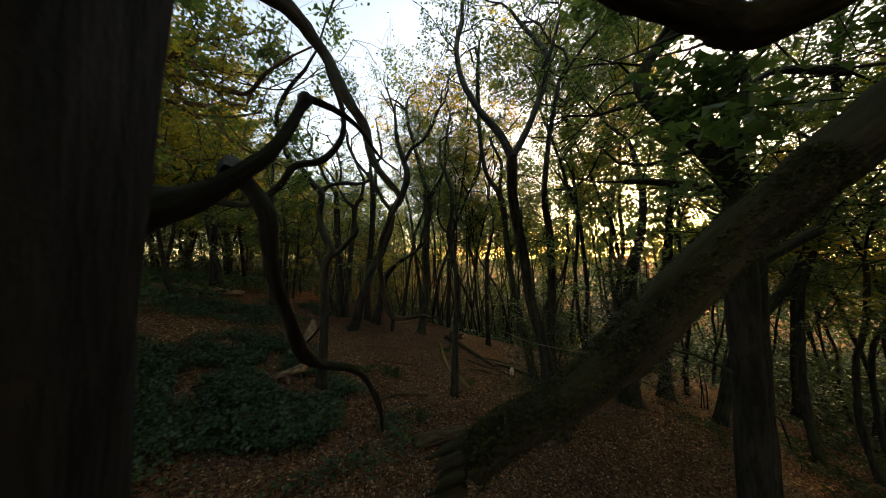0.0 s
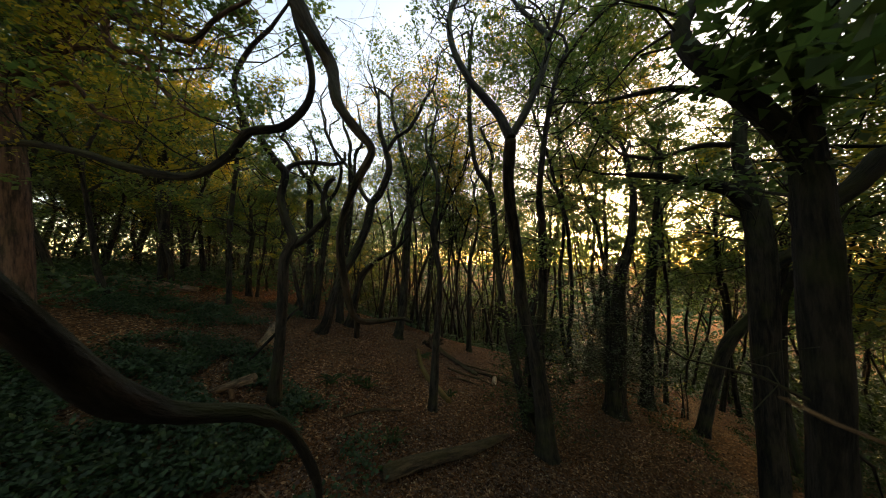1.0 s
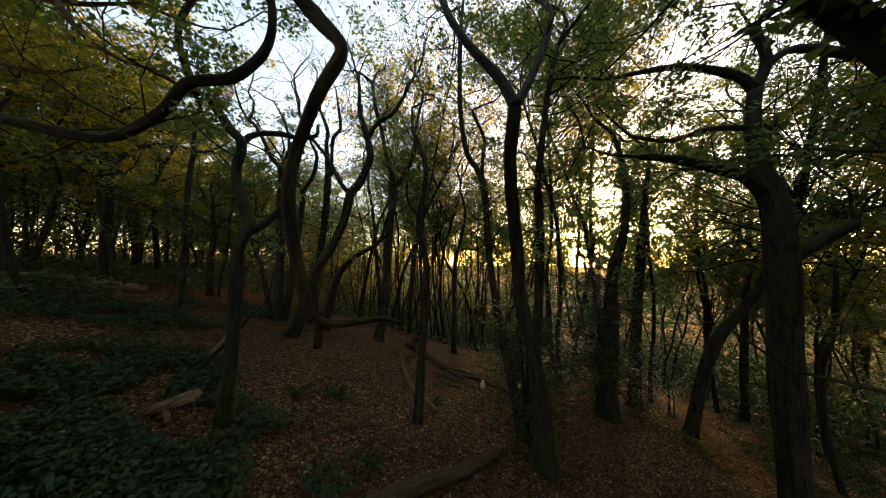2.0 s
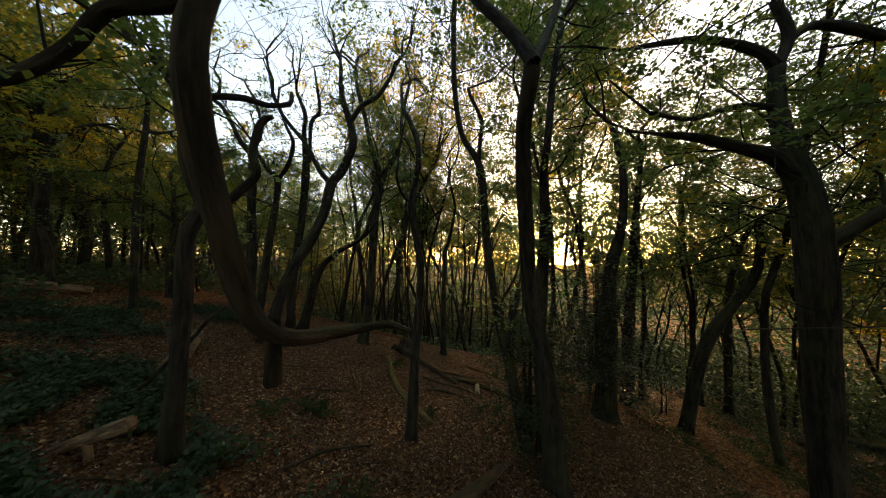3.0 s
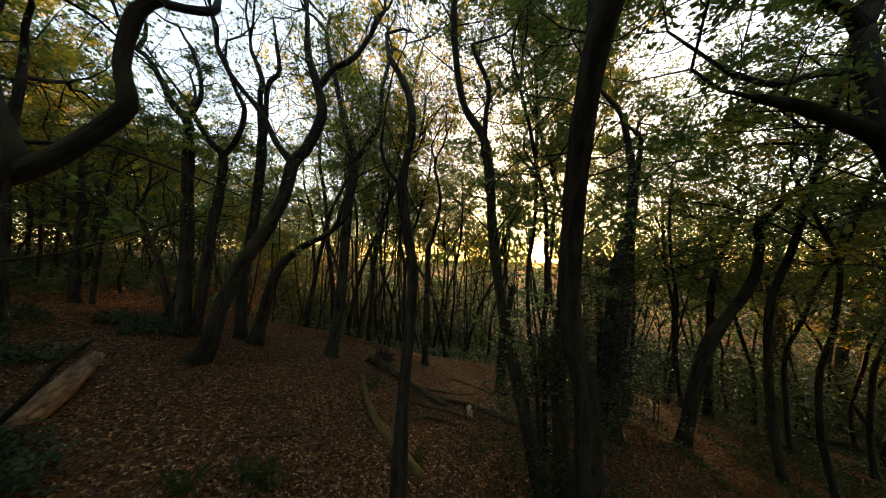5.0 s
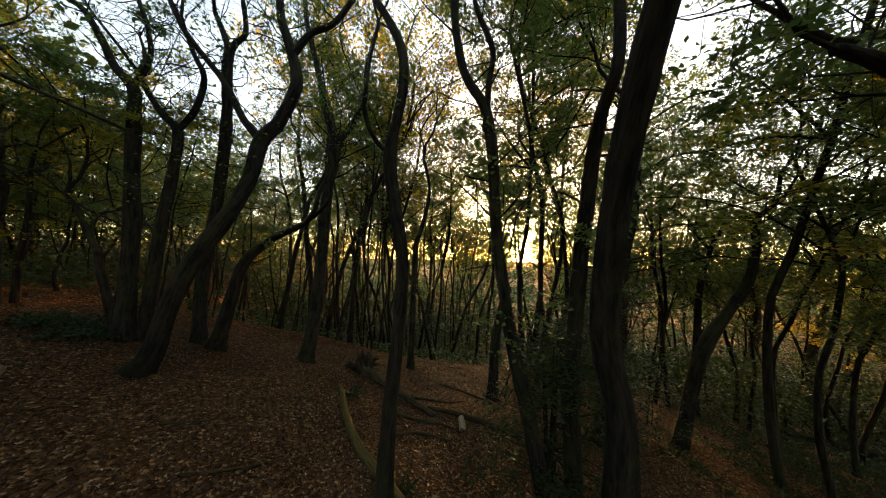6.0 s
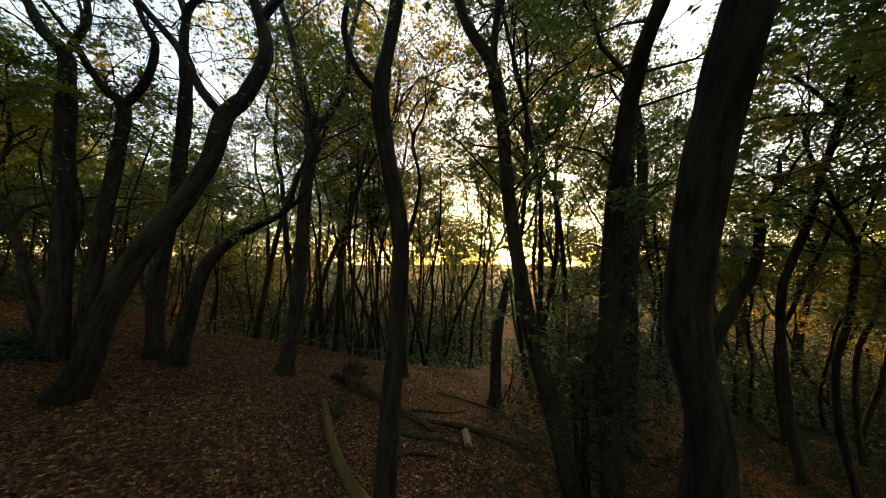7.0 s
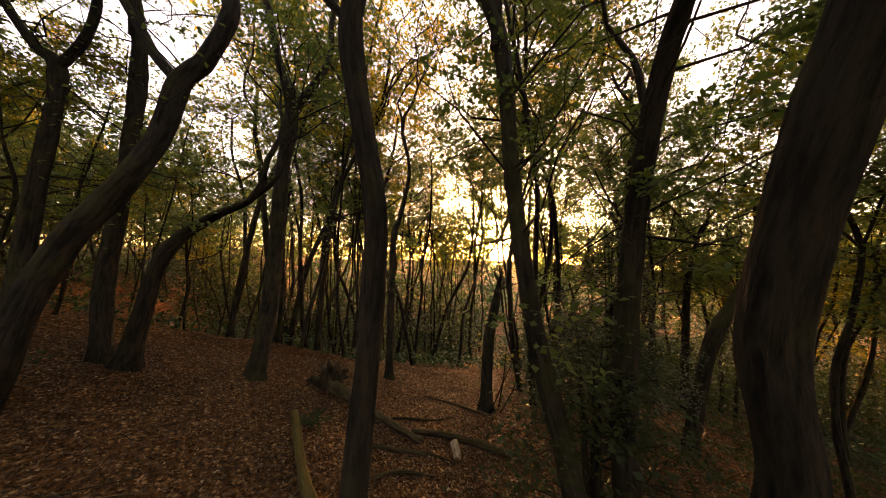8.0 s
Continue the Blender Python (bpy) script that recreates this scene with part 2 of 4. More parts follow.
MODES = {  # leaves per spot, leaf material, reach of the top, side shoots
    "bare": (1, LEAF, 2.1, 2.6), "mid": (8, LEAF, 2.0, 1.0), "leafy": (13, LEAF, 2.3, 1.6), "dense": (13, LEAF, 2.7, 2.4), "heavy": (19, LEAF, 2.8, 4.0),
    # golden and gold take the leaf with sunlight in its colour
    "spread": (17, LEAF, 2.6, 2.8), "golden": (10, LEAF_SUNLIT, 1.4, 2.2), "tuft": (14, LEAF, 1.3, 2.0), "gold": (8, LEAF_SUNLIT, 0.5, 0.7)}
SEED = [100]


def oak(label, mode, trunk, limbs=(), bark=None, grow=True, dead=(), flare=0.55, lumpy=0.14, slim=1.0, airy=0):
    """An oak: a winding trunk and limbs through given points, fine branches and leaves grown from them."""
    SEED[0] += 1
    rng = np.random.default_rng(SEED[0])
    random.seed(SEED[0])
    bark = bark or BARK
    per, leaf, reach, side = MODES[mode]
    x, y, z, r = trunk[0]
    lx, ly = trunk[1][0] - x, trunk[1][1] - y
    g = soil(x, y)
    if z > g + 0.05:
        trunk = [(x - 0.1 * lx, y - 0.1 * ly, g - 0.12, r * 1.12)] + list(trunk)
    else:
        trunk = [(x, y, g - 0.12, r)] + [q for q in trunk if q[2] > g + 0.12]
    top = thing("oak_tree", (trunk[0][0], trunk[0][1], g), label, "tree", "oaks of the wood")
    back = Matrix.Translation((-trunk[0][0], -trunk[0][1], -g))
    parts = []
    t = Wood()
    sp = spline(trunk, 0.10 if r > 0.07 else 0.14)
    sp[:, 3] *= 0.92 * (slim + (1 - slim) * np.linspace(0, 1, len(sp)) ** 3)
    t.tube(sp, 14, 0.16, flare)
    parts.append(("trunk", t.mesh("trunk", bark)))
    spots, twigs = [], Wood()
    forked = any(np.linalg.norm(np.array(l[0][:3]) - sp[-1, :3]) < 0.5 for l in limbs)
    ends = [sp]
    for i, l in enumerate(limbs):
        w = Wood()
        ls = spline(l, 0.09 if lumpy < 0.2 else 0.035)
        ls[:, 3] *= 0.92
        w.tube(ls, 12 if lumpy < 0.2 else 18, lumpy)
        parts.append(("limb", w.mesh("limb", bark)))
        if i not in dead:
            ends.append(ls)
    if grow:
        for e in ends:
            d = e[-1, :3] - e[-3, :3]
            d = d / np.linalg.norm(d) + np.array((0, 0, 0.35))
            high = max(0.0, 9.5 - e[-1, 2] + g)
            for k in range(0 if forked and e is sp else 3 if e[-1, 3] > 0.09 else 2 if e[-1, 3] > 0.05 else 1):
                dd = d / np.linalg.norm(d) + (rng.normal(0, 0.5, 3) if k else 0)
                shoot(twigs, spots, e[-1, :3].copy(), dd / np.linalg.norm(dd), (reach + (0.22 * high if mode != "gold" else 0)) * (0.6 if mode == "spread" and e is not sp else 1.0), min(e[-1, 3] * (0.8 if k else 0.95), 0.025 if mode == "spread" and e is not sp else 0.2), 3, rng, 6, 0.62, 0.07, step=1.4)
            length = np.linalg.norm(np.diff(e[:, :3], axis=0), axis=1).sum()
            for k in range(int(length * side)):
                i = int(len(e) * rng.uniform(0.3, 0.98))
                if e[i, 2] - g < 3.2 and rng.uniform() < 0.75 or mode == "bare" and y < 9 and e[i, 2] < 6.5:
                    continue
                out = rng.normal(0, 1, 3) * np.array((1, 1, 0.5)) + np.array((0, 0, 0.3))
                shoot(twigs, spots, e[i, :3].copy(), out / np.linalg.norm(out), rng.uniform(0.5, 1.6) if mode != "bare" else rng.uniform(0.7, 2.0), min(0.016, e[i, 3] * 0.3), 2 if rng.uniform() < 0.6 else 1, rng, 4, 0.6 if mode != "bare" else 0.8, step=1.5 if mode != "bare" else 1.1)
        if twigs.v:
            parts.append(("branchwork", twigs.mesh("branchwork", bark)))
            if mode in ("spread", "dense"):
                spots = [q for q in spots if q[2] - g > 4.5]
            if mode == "gold":
                spots = [q for q in spots if off_lane(q[0], q[1]) > 0.8 or not 2.2 < q[2] < 4.2]
            if mode == "golden":
                spots = [q for q in spots if q[0] < -3.9]
            parts.append(("crown", leaves_mesh("crown", thin(spots, 800 if mode == "bare" else 3600 if mode == "heavy" else airy or 2600, rng, 0.06 if mode in ("spread", "dense", "heavy") else -1.0), leaf, per, 0.11, 0.085, rng)))
    for name, me in parts:
        me.transform(back)
        part(name, me, top, kind="stuff" if name in ("branchwork", "crown") else "")
    return top


# ---- ground ----
def ground_sheet():
    xs = np.concatenate([np.linspace(-400, -30, 16), np.arange(-29, -10, 1.0), np.arange(-10, 12, 0.25), np.arange(12, 40, 1.0), np.linspace(42, 400, 16)])
    ys = np.concatenate([np.linspace(-400, -20, 12), np.arange(-19, 0, 1.0), np.arange(0, 18, 0.25), np.arange(18, 50, 1.0), np.linspace(52, 500, 16)])
    v = [(x, y, soil(x, y)) for y in ys for x in xs]
    w = len(xs)
    f = [(j * w + i, j * w + i + 1, (j + 1) * w + i + 1, (j + 1) * w + i) for j in range(len(ys) - 1) for i in range(w - 1)]
    return tagged(new("ground", mesh_of("ground", v, f, GROUND)), "sloping woodland floor of brown leaf mould", "ground", kind="structure")


ground_sheet()

# ---- the near oaks ----
oak('slender forked oak with bare twigs in its top', 'bare',
    [(2.57, 6.49, 0.09, 0.26), (2.46, 6.43, 0.94, 0.23), (2.26, 6.32, 1.9, 0.18), (2.03, 6.33, 2.82, 0.16), (1.76, 6.01, 4.06, 0.14), (1.47, 5.55, 5.03, 0.11), (1.37, 5.15, 5.7, 0.1)],
    [[(1.36, 5.11, 5.69, 0.09), (1.22, 5.38, 6.24, 0.08), (0.8, 5.78, 7.06, 0.07), (0.56, 6.4, 8.16, 0.07), (0.58, 7.2, 9.48, 0.07), (0.85, 8.18, 10.87, 0.08)],
     [(1.39, 5.22, 5.74, 0.08), (1.87, 5.65, 6.52, 0.07), (2.38, 6.11, 7.61, 0.07), (2.73, 6.63, 8.64, 0.08), (2.67, 7.22, 9.54, 0.07), (2.48, 7.88, 10.57, 0.06)],
     [(1.98, 5.09, 7.34, 0.04), (2.12, 5.08, 7.62, 0.04), (2.21, 5.07, 7.91, 0.03)]], slim=0.8)
oak('slim leaning oak with leafy shoots on its trunk', 'spread',
    [(2.64, 7.39, -0.39, 0.18), (2.51, 7.57, 0.19, 0.17), (2.35, 7.77, 1.28, 0.17), (2.18, 7.98, 2.31, 0.15), (2.01, 8.16, 3.81, 0.13), (1.89, 8.3, 5.52, 0.12), (1.51, 8.49, 6.35, 0.09), (1.36, 8.64, 7.51, 0.08), (1.34, 8.73, 8.97, 0.08), (1.38, 8.81, 9.91, 0.07)],
    [[(1.85, 8.31, 5.37, 0.07), (1.87, 8.3, 6.09, 0.05), (1.91, 8.28, 6.64, 0.05), (1.67, 8.38, 7.26, 0.04), (1.62, 8.39, 7.44, 0.04)]], slim=0.7)
oak('straight oak with ivy leaves round its foot', 'heavy',
    [(2.98, 7.47, 0.1, 0.14), (2.91, 7.51, 1.45, 0.13), (3, 7.53, 2.56, 0.12), (2.99, 7.45, 3.63, 0.11), (2.85, 7.22, 4.6, 0.1), (2.65, 6.92, 5.17, 0.08), (2.57, 6.66, 5.66, 0.07), (2.85, 6.9, 7, 0.065), (3.25, 7.2, 8.4, 0.055)],
    [])
oak('thin winding young oak with a dead side shoot', 'bare',
    [(0.23, 7.33, -0.19, 0.11), (0.27, 7.4, 0.4, 0.11), (0.3, 7.48, 0.79, 0.11), (0.34, 7.54, 1.59, 0.09), (0.4, 7.56, 2.44, 0.08), (0.43, 7.56, 3.26, 0.08), (0.33, 7.6, 3.89, 0.07), (0.25, 7.62, 4.43, 0.08), (0.3, 7.59, 4.84, 0.06), (0.37, 7.57, 5.3, 0.06), (0.35, 7.65, 5.73, 0.06), (0.23, 7.85, 6.18, 0.05), (0.08, 8.17, 6.68, 0.05)],
    [[(0.25, 7.62, 4.49, 0.03), (0.06, 7.69, 4.71, 0.03), (-0.04, 7.73, 5.03, 0.03), (-0.02, 7.72, 5.28, 0.02)]])
oak('dark leaning oak with a crooked top', 'bare',
    [(-3.75, 11.44, 0.94, 0.21), (-3.47, 11.36, 1.37, 0.19), (-3.27, 11.39, 2.22, 0.18), (-2.95, 11.5, 3.15, 0.18), (-2.51, 11.63, 4.01, 0.17), (-2.17, 11.79, 4.87, 0.16), (-2, 11.91, 5.84, 0.17), (-1.64, 11.86, 6.35, 0.15), (-1.3, 11.76, 7.24, 0.15), (-1.46, 11.83, 8.05, 0.12), (-1.68, 11.92, 8.72, 0.11), (-1.76, 11.95, 9.26, 0.09)],
    [[(-1.4, 11.81, 7.98, 0.09), (-1.04, 11.67, 8.47, 0.08), (-0.55, 11.48, 8.73, 0.07), (-0.14, 11.32, 9.31, 0.07)],
     [(-2, 11.91, 5.84, 0.1), (-2.41, 12.07, 6.35, 0.09), (-2.81, 12.22, 7.12, 0.08), (-3.2, 12.37, 7.63, 0.07), (-3.71, 12.57, 8.28, 0.07), (-4.11, 12.73, 9.06, 0.06)],
     [(-2.73, 12.21, 6.6, 0.05), (-2.72, 12.2, 7.92, 0.07), (-2.44, 12.09, 8.33, 0.06), (-2.53, 12.13, 9.13, 0.05)]])
oak('tall upright oak with a mossy foot', 'leafy',
    [(-1.02, 13.39, 0.07, 0.21), (-0.82, 13.6, 1.36, 0.2), (-0.71, 13.81, 3.24, 0.18), (-0.63, 13.97, 5.22, 0.18), (-0.48, 14.07, 6.73, 0.17), (-0.83, 14.32, 8.07, 0.11), (-1.16, 14.53, 9.61, 0.1), (-1.47, 14.73, 10.8, 0.09), (-1.61, 14.85, 11.82, 0.08)],
    [[(-0.48, 14.07, 6.73, 0.11), (-0.03, 13.9, 7.39, 0.11), (0.37, 13.74, 8.24, 0.09), (0.42, 13.73, 9.36, 0.08), (0.64, 13.64, 10.48, 0.07)]])
oak('thin upright oak at the edge of the clearing', 'mid',
    [(2.38, 14.24, -0.64, 0.14), (2.38, 14.24, 1.05, 0.12), (2.41, 14.23, 3.53, 0.11), (2.56, 14.17, 4.16, 0.08), (2.81, 14.08, 5.63, 0.06), (2.57, 14.17, 6.87, 0.06)],
    [])
oak('upright oak with bare crooked limbs', 'bare',
    [(-4.89, 13.17, 1.14, 0.22), (-4.81, 13.14, 2.2, 0.18), (-4.8, 13.14, 3.79, 0.16), (-4.84, 13.15, 5.38, 0.16), (-4.85, 13.15, 6.45, 0.13), (-4.91, 13.18, 7.06, 0.13), (-5.31, 13.33, 7.51, 0.09), (-5.65, 13.46, 8.17, 0.08), (-6.06, 13.62, 8.84, 0.07), (-6.38, 13.74, 9.09, 0.07)],
    [[(-4.91, 13.18, 7.06, 0.07), (-4.57, 13.05, 7.74, 0.06), (-4.64, 13.07, 8.48, 0.05), (-4.88, 13.17, 9.15, 0.05)]])
oak('oak with a forked bare top', 'bare',
    [(-4.68, 13.34, 1.07, 0.15), (-4.5, 13.28, 1.9, 0.14), (-4.29, 13.2, 3.83, 0.14), (-4.09, 13.12, 5.08, 0.12), (-4.01, 13.09, 6.16, 0.12), (-4.35, 13.22, 6.52, 0.08), (-4.76, 13.38, 7.14, 0.07), (-4.97, 13.46, 7.55, 0.06)],
    [[(-4.01, 13.09, 6.16, 0.08), (-3.64, 12.95, 6.69, 0.08), (-3.46, 12.87, 7.46, 0.07), (-3.7, 12.97, 8.01, 0.06), (-3.92, 13.05, 8.57, 0.05)]])
oak('upright oak growing in a cluster', 'bare',
    [(-3.69, 13.84, 0.76, 0.18), (-3.67, 13.83, 2.38, 0.17), (-3.43, 13.74, 4.24, 0.15), (-3.28, 13.68, 5.8, 0.15), (-3.23, 13.66, 7.05, 0.14), (-3.34, 13.71, 8.3, 0.09), (-3.31, 13.69, 8.93, 0.09), (-3.67, 13.83, 9.86, 0.06)],
    [])
oak('oak stem leaning out of a cluster', 'mid',
    [(-3.23, 13.52, 0.67, 0.23), (-2.98, 13.43, 1.51, 0.18), (-2.61, 13.29, 2.89, 0.15), (-1.93, 13.03, 3.59, 0.11), (-1.1, 12.7, 4.08, 0.08)],
    [])
oak('short leaning oak stem in a cluster', 'mid',
    [(-5.15, 13.55, 1.18, 0.11), (-5.52, 13.69, 2.27, 0.1), (-5.75, 13.78, 3.22, 0.08)],
    [])
oak('twisted oak with a knobbly trunk and writhing limbs', 'tuft',
    [(-2.72, 6.3, 1.39, 0.16), (-2.62, 6.21, 2.21, 0.13), (-2.57, 6.16, 2.94, 0.12), (-2.56, 6.15, 3.41, 0.13), (-2.55, 6.17, 3.72, 0.12), (-2.45, 6.17, 3.96, 0.12), (-2.41, 6.19, 4.1, 0.11), (-2.61, 6.28, 4.49, 0.1), (-2.73, 6.36, 4.89, 0.09), (-2.68, 6.39, 5.37, 0.08), (-2.9, 6.47, 5.64, 0.08), (-3.23, 6.57, 6.09, 0.07)],
    [[(-2.45, 6.2, 3.96, 0.08), (-2.27, 6.21, 4.06, 0.07), (-2.04, 6.2, 4.27, 0.06), (-1.85, 6.18, 4.5, 0.06), (-1.9, 6.2, 4.78, 0.05), (-1.8, 6.16, 5.15, 0.05), (-1.66, 6.13, 5.23, 0.03)],
     [(-2.74, 6.48, 5.42, 0.06), (-2.6, 6.63, 5.65, 0.05), (-2.23, 6.73, 5.73, 0.05), (-2, 6.86, 5.73, 0.04), (-1.74, 6.97, 5.85, 0.04), (-1.77, 7.15, 6.12, 0.03)],
     [(-2.01, 5.04, 7.59, 0.03), (-1.93, 5.07, 7.23, 0.04), (-1.76, 5.09, 6.79, 0.05), (-1.72, 5.13, 6.38, 0.05), (-1.84, 5.19, 6.06, 0.06), (-2.21, 5.28, 5.78, 0.07), (-2.77, 5.4, 5.72, 0.07), (-3.17, 5.51, 5.34, 0.07), (-3.84, 5.63, 5.06, 0.07), (-4.8, 5.74, 5.2, 0.07), (-5.56, 5.82, 5.44, 0.06), (-6.41, 5.91, 5.6, 0.06), (-6.99, 5.97, 5.6, 0.05)],
     [(-3.49, 6.59, 6.23, 0.07), (-3.8, 6.61, 7.2, 0.05), (-3.53, 6.59, 7.9, 0.05), (-3.09, 6.55, 8.37, 0.04)]], dead=(0, 1), flare=0.35, slim=0.74)
oak('stout spreading oak with long level limbs', 'spread',
    [(5.6, 4.89, 0.33, 0.28), (5.54, 4.9, 1.67, 0.27), (5.51, 4.9, 2.73, 0.27), (5.55, 4.95, 3.72, 0.28), (5.62, 5.07, 4.55, 0.23), (5.64, 5.24, 5.28, 0.17), (5.76, 5.38, 5.98, 0.12), (5.98, 5.48, 6.63, 0.11)],
    [[(5.98, 5.48, 6.63, 0.11), (5.67, 5.55, 6.91, 0.08), (4.86, 5.73, 7.09, 0.07), (4.22, 5.87, 7.04, 0.05), (3.5, 6.02, 6.89, 0.03)],
     [(5.98, 5.48, 6.63, 0.09), (6.18, 5.44, 7.2, 0.09), (5.96, 5.49, 7.77, 0.07)],
     [(6.18, 5.44, 7.11, 0.07), (6.59, 5.35, 7.35, 0.07), (7.13, 5.23, 7.31, 0.09), (7.75, 5.1, 7.17, 0.08)],
     [(5.58, 5.11, 4.64, 0.12), (5.27, 5.18, 4.97, 0.11), (4.79, 5.28, 5.11, 0.09), (4.22, 5.4, 5.25, 0.07), (3.7, 5.52, 5.3, 0.05)],
     [(5.61, 4.93, 3.65, 0.12), (6, 4.84, 3.89, 0.1), (6.53, 4.73, 4.2, 0.09)],
     [(5.76, 5.35, 5.88, 0.06), (5.07, 5.5, 5.87, 0.05), (4.38, 5.66, 5.68, 0.04), (3.77, 5.79, 5.77, 0.03)]], slim=0.66, airy=4200)
oak('big oak with a crooked limb and heavy leaves', 'spread',
    [(2.72, 2.57, 2.18, 0.16), (2.7, 2.56, 2.87, 0.16), (2.71, 2.58, 3.63, 0.16), (2.75, 2.63, 4.11, 0.15), (2.84, 2.72, 4.56, 0.13), (2.63, 2.85, 5.01, 0.11), (2.44, 2.98, 5.36, 0.11), (2.31, 3.1, 5.64, 0.09), (2.34, 3.21, 5.92, 0.08), (2.59, 3.32, 6.29, 0.07)],
    [[(2.84, 2.69, 4.46, 0.1), (2.82, 2.7, 4.98, 0.07), (2.78, 2.7, 5.37, 0.06), (2.86, 2.69, 5.77, 0.06)],
     [(2.86, 2.64, 4.2, 0.08), (3.07, 2.62, 4.32, 0.07), (3.31, 2.6, 4.57, 0.07)]], slim=0.72, airy=650)
oak('leaning crooked oak on the lower slope', 'dense',
    [(9.71, 9.71, -2.28, 0.2), (10.05, 9.62, -0.63, 0.2), (10.51, 9.5, 0.84, 0.2), (11.32, 9.3, 1.95, 0.17), (11.96, 9.13, 2.88, 0.15), (12.21, 9.07, 4, 0.13), (12.17, 9.08, 4.74, 0.11), (12.81, 8.92, 5.31, 0.07)],
    [])
oak('dark upright oak on the lower slope', 'dense',
    [(9.25, 11.53, -2.29, 0.28), (9.39, 11.5, 1.18, 0.22), (9.55, 11.46, 3.6, 0.18), (9.77, 11.4, 6.25, 0.11), (9.9, 11.3, 8, 0.09)],
    [])
oak('dark upright trunk beside a holly bush', 'dense',
    [(6.46, 9.63, -1.45, 0.35), (6.56, 9.61, 0.97, 0.28), (6.67, 9.59, 3.08, 0.21), (7.02, 9.51, 4.5, 0.14), (7.1, 9.5, 6, 0.11), (6.9, 9.6, 7.4, 0.09)],
    [])
oak('thin upright oak on the lower slope', 'dense',
    [(16.21, 12.51, -4.09, 0.19), (16.23, 12.5, -0.42, 0.17), (16.39, 12.47, 2.34, 0.14), (16.91, 12.35, 4.01, 0.1)],
    [])
oak('upright oak far down the slope', 'dense',
    [(31.76, 16.3, -8.19, 0.43), (31.92, 16.26, -2.67, 0.39), (32.11, 16.21, 1.62, 0.3), (31.82, 16.29, 4.63, 0.22)],
    [])
oak('crooked oak far down the slope', 'dense',
    [(31.23, 13.04, -7.87, 0.36), (31.08, 13.1, -3.34, 0.32), (31.56, 12.92, -0.94, 0.24), (32.27, 12.64, 1.47, 0.16)],
    [])
# bark and leaf colours carry the sunlight on this oak
oak('thick oak with long spreading limbs, bark and leaves coloured as sunlit', 'golden',
    [(-7.32, 6.5, 2.66, 0.31), (-7.43, 6.5, 4.09, 0.29), (-7.53, 6.5, 5.21, 0.26), (-7.63, 6.5, 5.97, 0.23), (-7.76, 6.51, 6.98, 0.19)],
    [[(-7.74, 6.51, 6.92, 0.212), (-7.34, 6.61, 7.4, 0.18), (-6.92, 6.63, 7.63, 0.158), (-6.92, 6.58, 7.94, 0.132), (-6.33, 6.35, 8.05, 0.116), (-5.66, 6.11, 8.06, 0.095), (-4.97, 5.89, 7.69, 0.07), (-4.26, 5.66, 7.39, 0.057), (-3.72, 5.54, 7.25, 0.046), (-3.3, 5.41, 7.54, 0.035), (-2.69, 5.27, 7.78, 0.024)],
     [(-5.66, 6.11, 8.06, 0.073), (-5.53, 6.02, 7.58, 0.06), (-5.24, 5.91, 7.28, 0.054), (-4.67, 5.78, 7.1, 0.048), (-4.42, 5.68, 6.69, 0.041), (-4.12, 5.67, 6.33, 0.031), (-3.7, 5.66, 6.07, 0.021)],
     [(-6.33, 6.35, 8.05, 0.081), (-5.61, 6, 8.46, 0.066), (-4.98, 5.78, 8.01, 0.058), (-4.52, 5.67, 7.52, 0.047), (-4.18, 5.56, 7.09, 0.036), (-3.77, 5.54, 6.99, 0.025)],
     [(-7.77, 6.51, 6.96, 0.153), (-7.33, 6.5, 7.64, 0.13), (-7.12, 6.58, 8.12, 0.108), (-7.12, 6.58, 8.36, 0.084), (-7.09, 6.48, 8.51, 0.071), (-6.5, 6.35, 8.45, 0.058), (-5.93, 6.22, 8.41, 0.046), (-5.06, 5.97, 8.68, 0.033)],
     [(-6.91, 6.68, 7.76, 0.073), (-6.05, 6.34, 7.58, 0.052), (-5.28, 6.11, 7.15, 0.039), (-4.52, 5.98, 7, 0.033), (-3.68, 5.84, 7.01, 0.016)],
     [(-7.67, 6.5, 6.44, 0.082), (-6.86, 6.69, 7.09, 0.049), (-6.21, 6.57, 6.49, 0.042), (-5.46, 6.44, 6.26, 0.03), (-4.84, 6.31, 6.27, 0.017)]], BARK_SUNLIT, slim=0.78)
oak('slim oak on the upper slope', 'mid',
    [(-8.36, 15.06, 1.81, 0.15), (-8.4, 15.07, 3.41, 0.14), (-8.25, 15.03, 4.73, 0.11)],
    [])
oak('upright oak on the upper slope', 'mid',
    [(-11.24, 13.83, 2.38, 0.2), (-11.21, 13.82, 5.05, 0.17), (-11.13, 13.82, 7.05, 0.15)],
    [])
oak('forked oak on the upper slope', 'mid',
    [(-14.64, 19.16, 2.43, 0.21), (-14.54, 19.15, 4.88, 0.25), (-15.33, 19.22, 7.35, 0.18)],
    [])
oak('very thin pole-like young oak', 'mid',
    [(-7.21, 11.87, 1.81, 0.09), (-7.23, 11.87, 4.9, 0.09), (-7.08, 11.86, 7.06, 0.08)],
    [])
oak('short oak stem with shoots coloured as sunlit', 'gold',
    [(4.51, 12.08, -1.14, 0.19), (4.56, 12.06, 0.73, 0.16), (4.78, 11.97, 2.11, 0.12)],
    [])


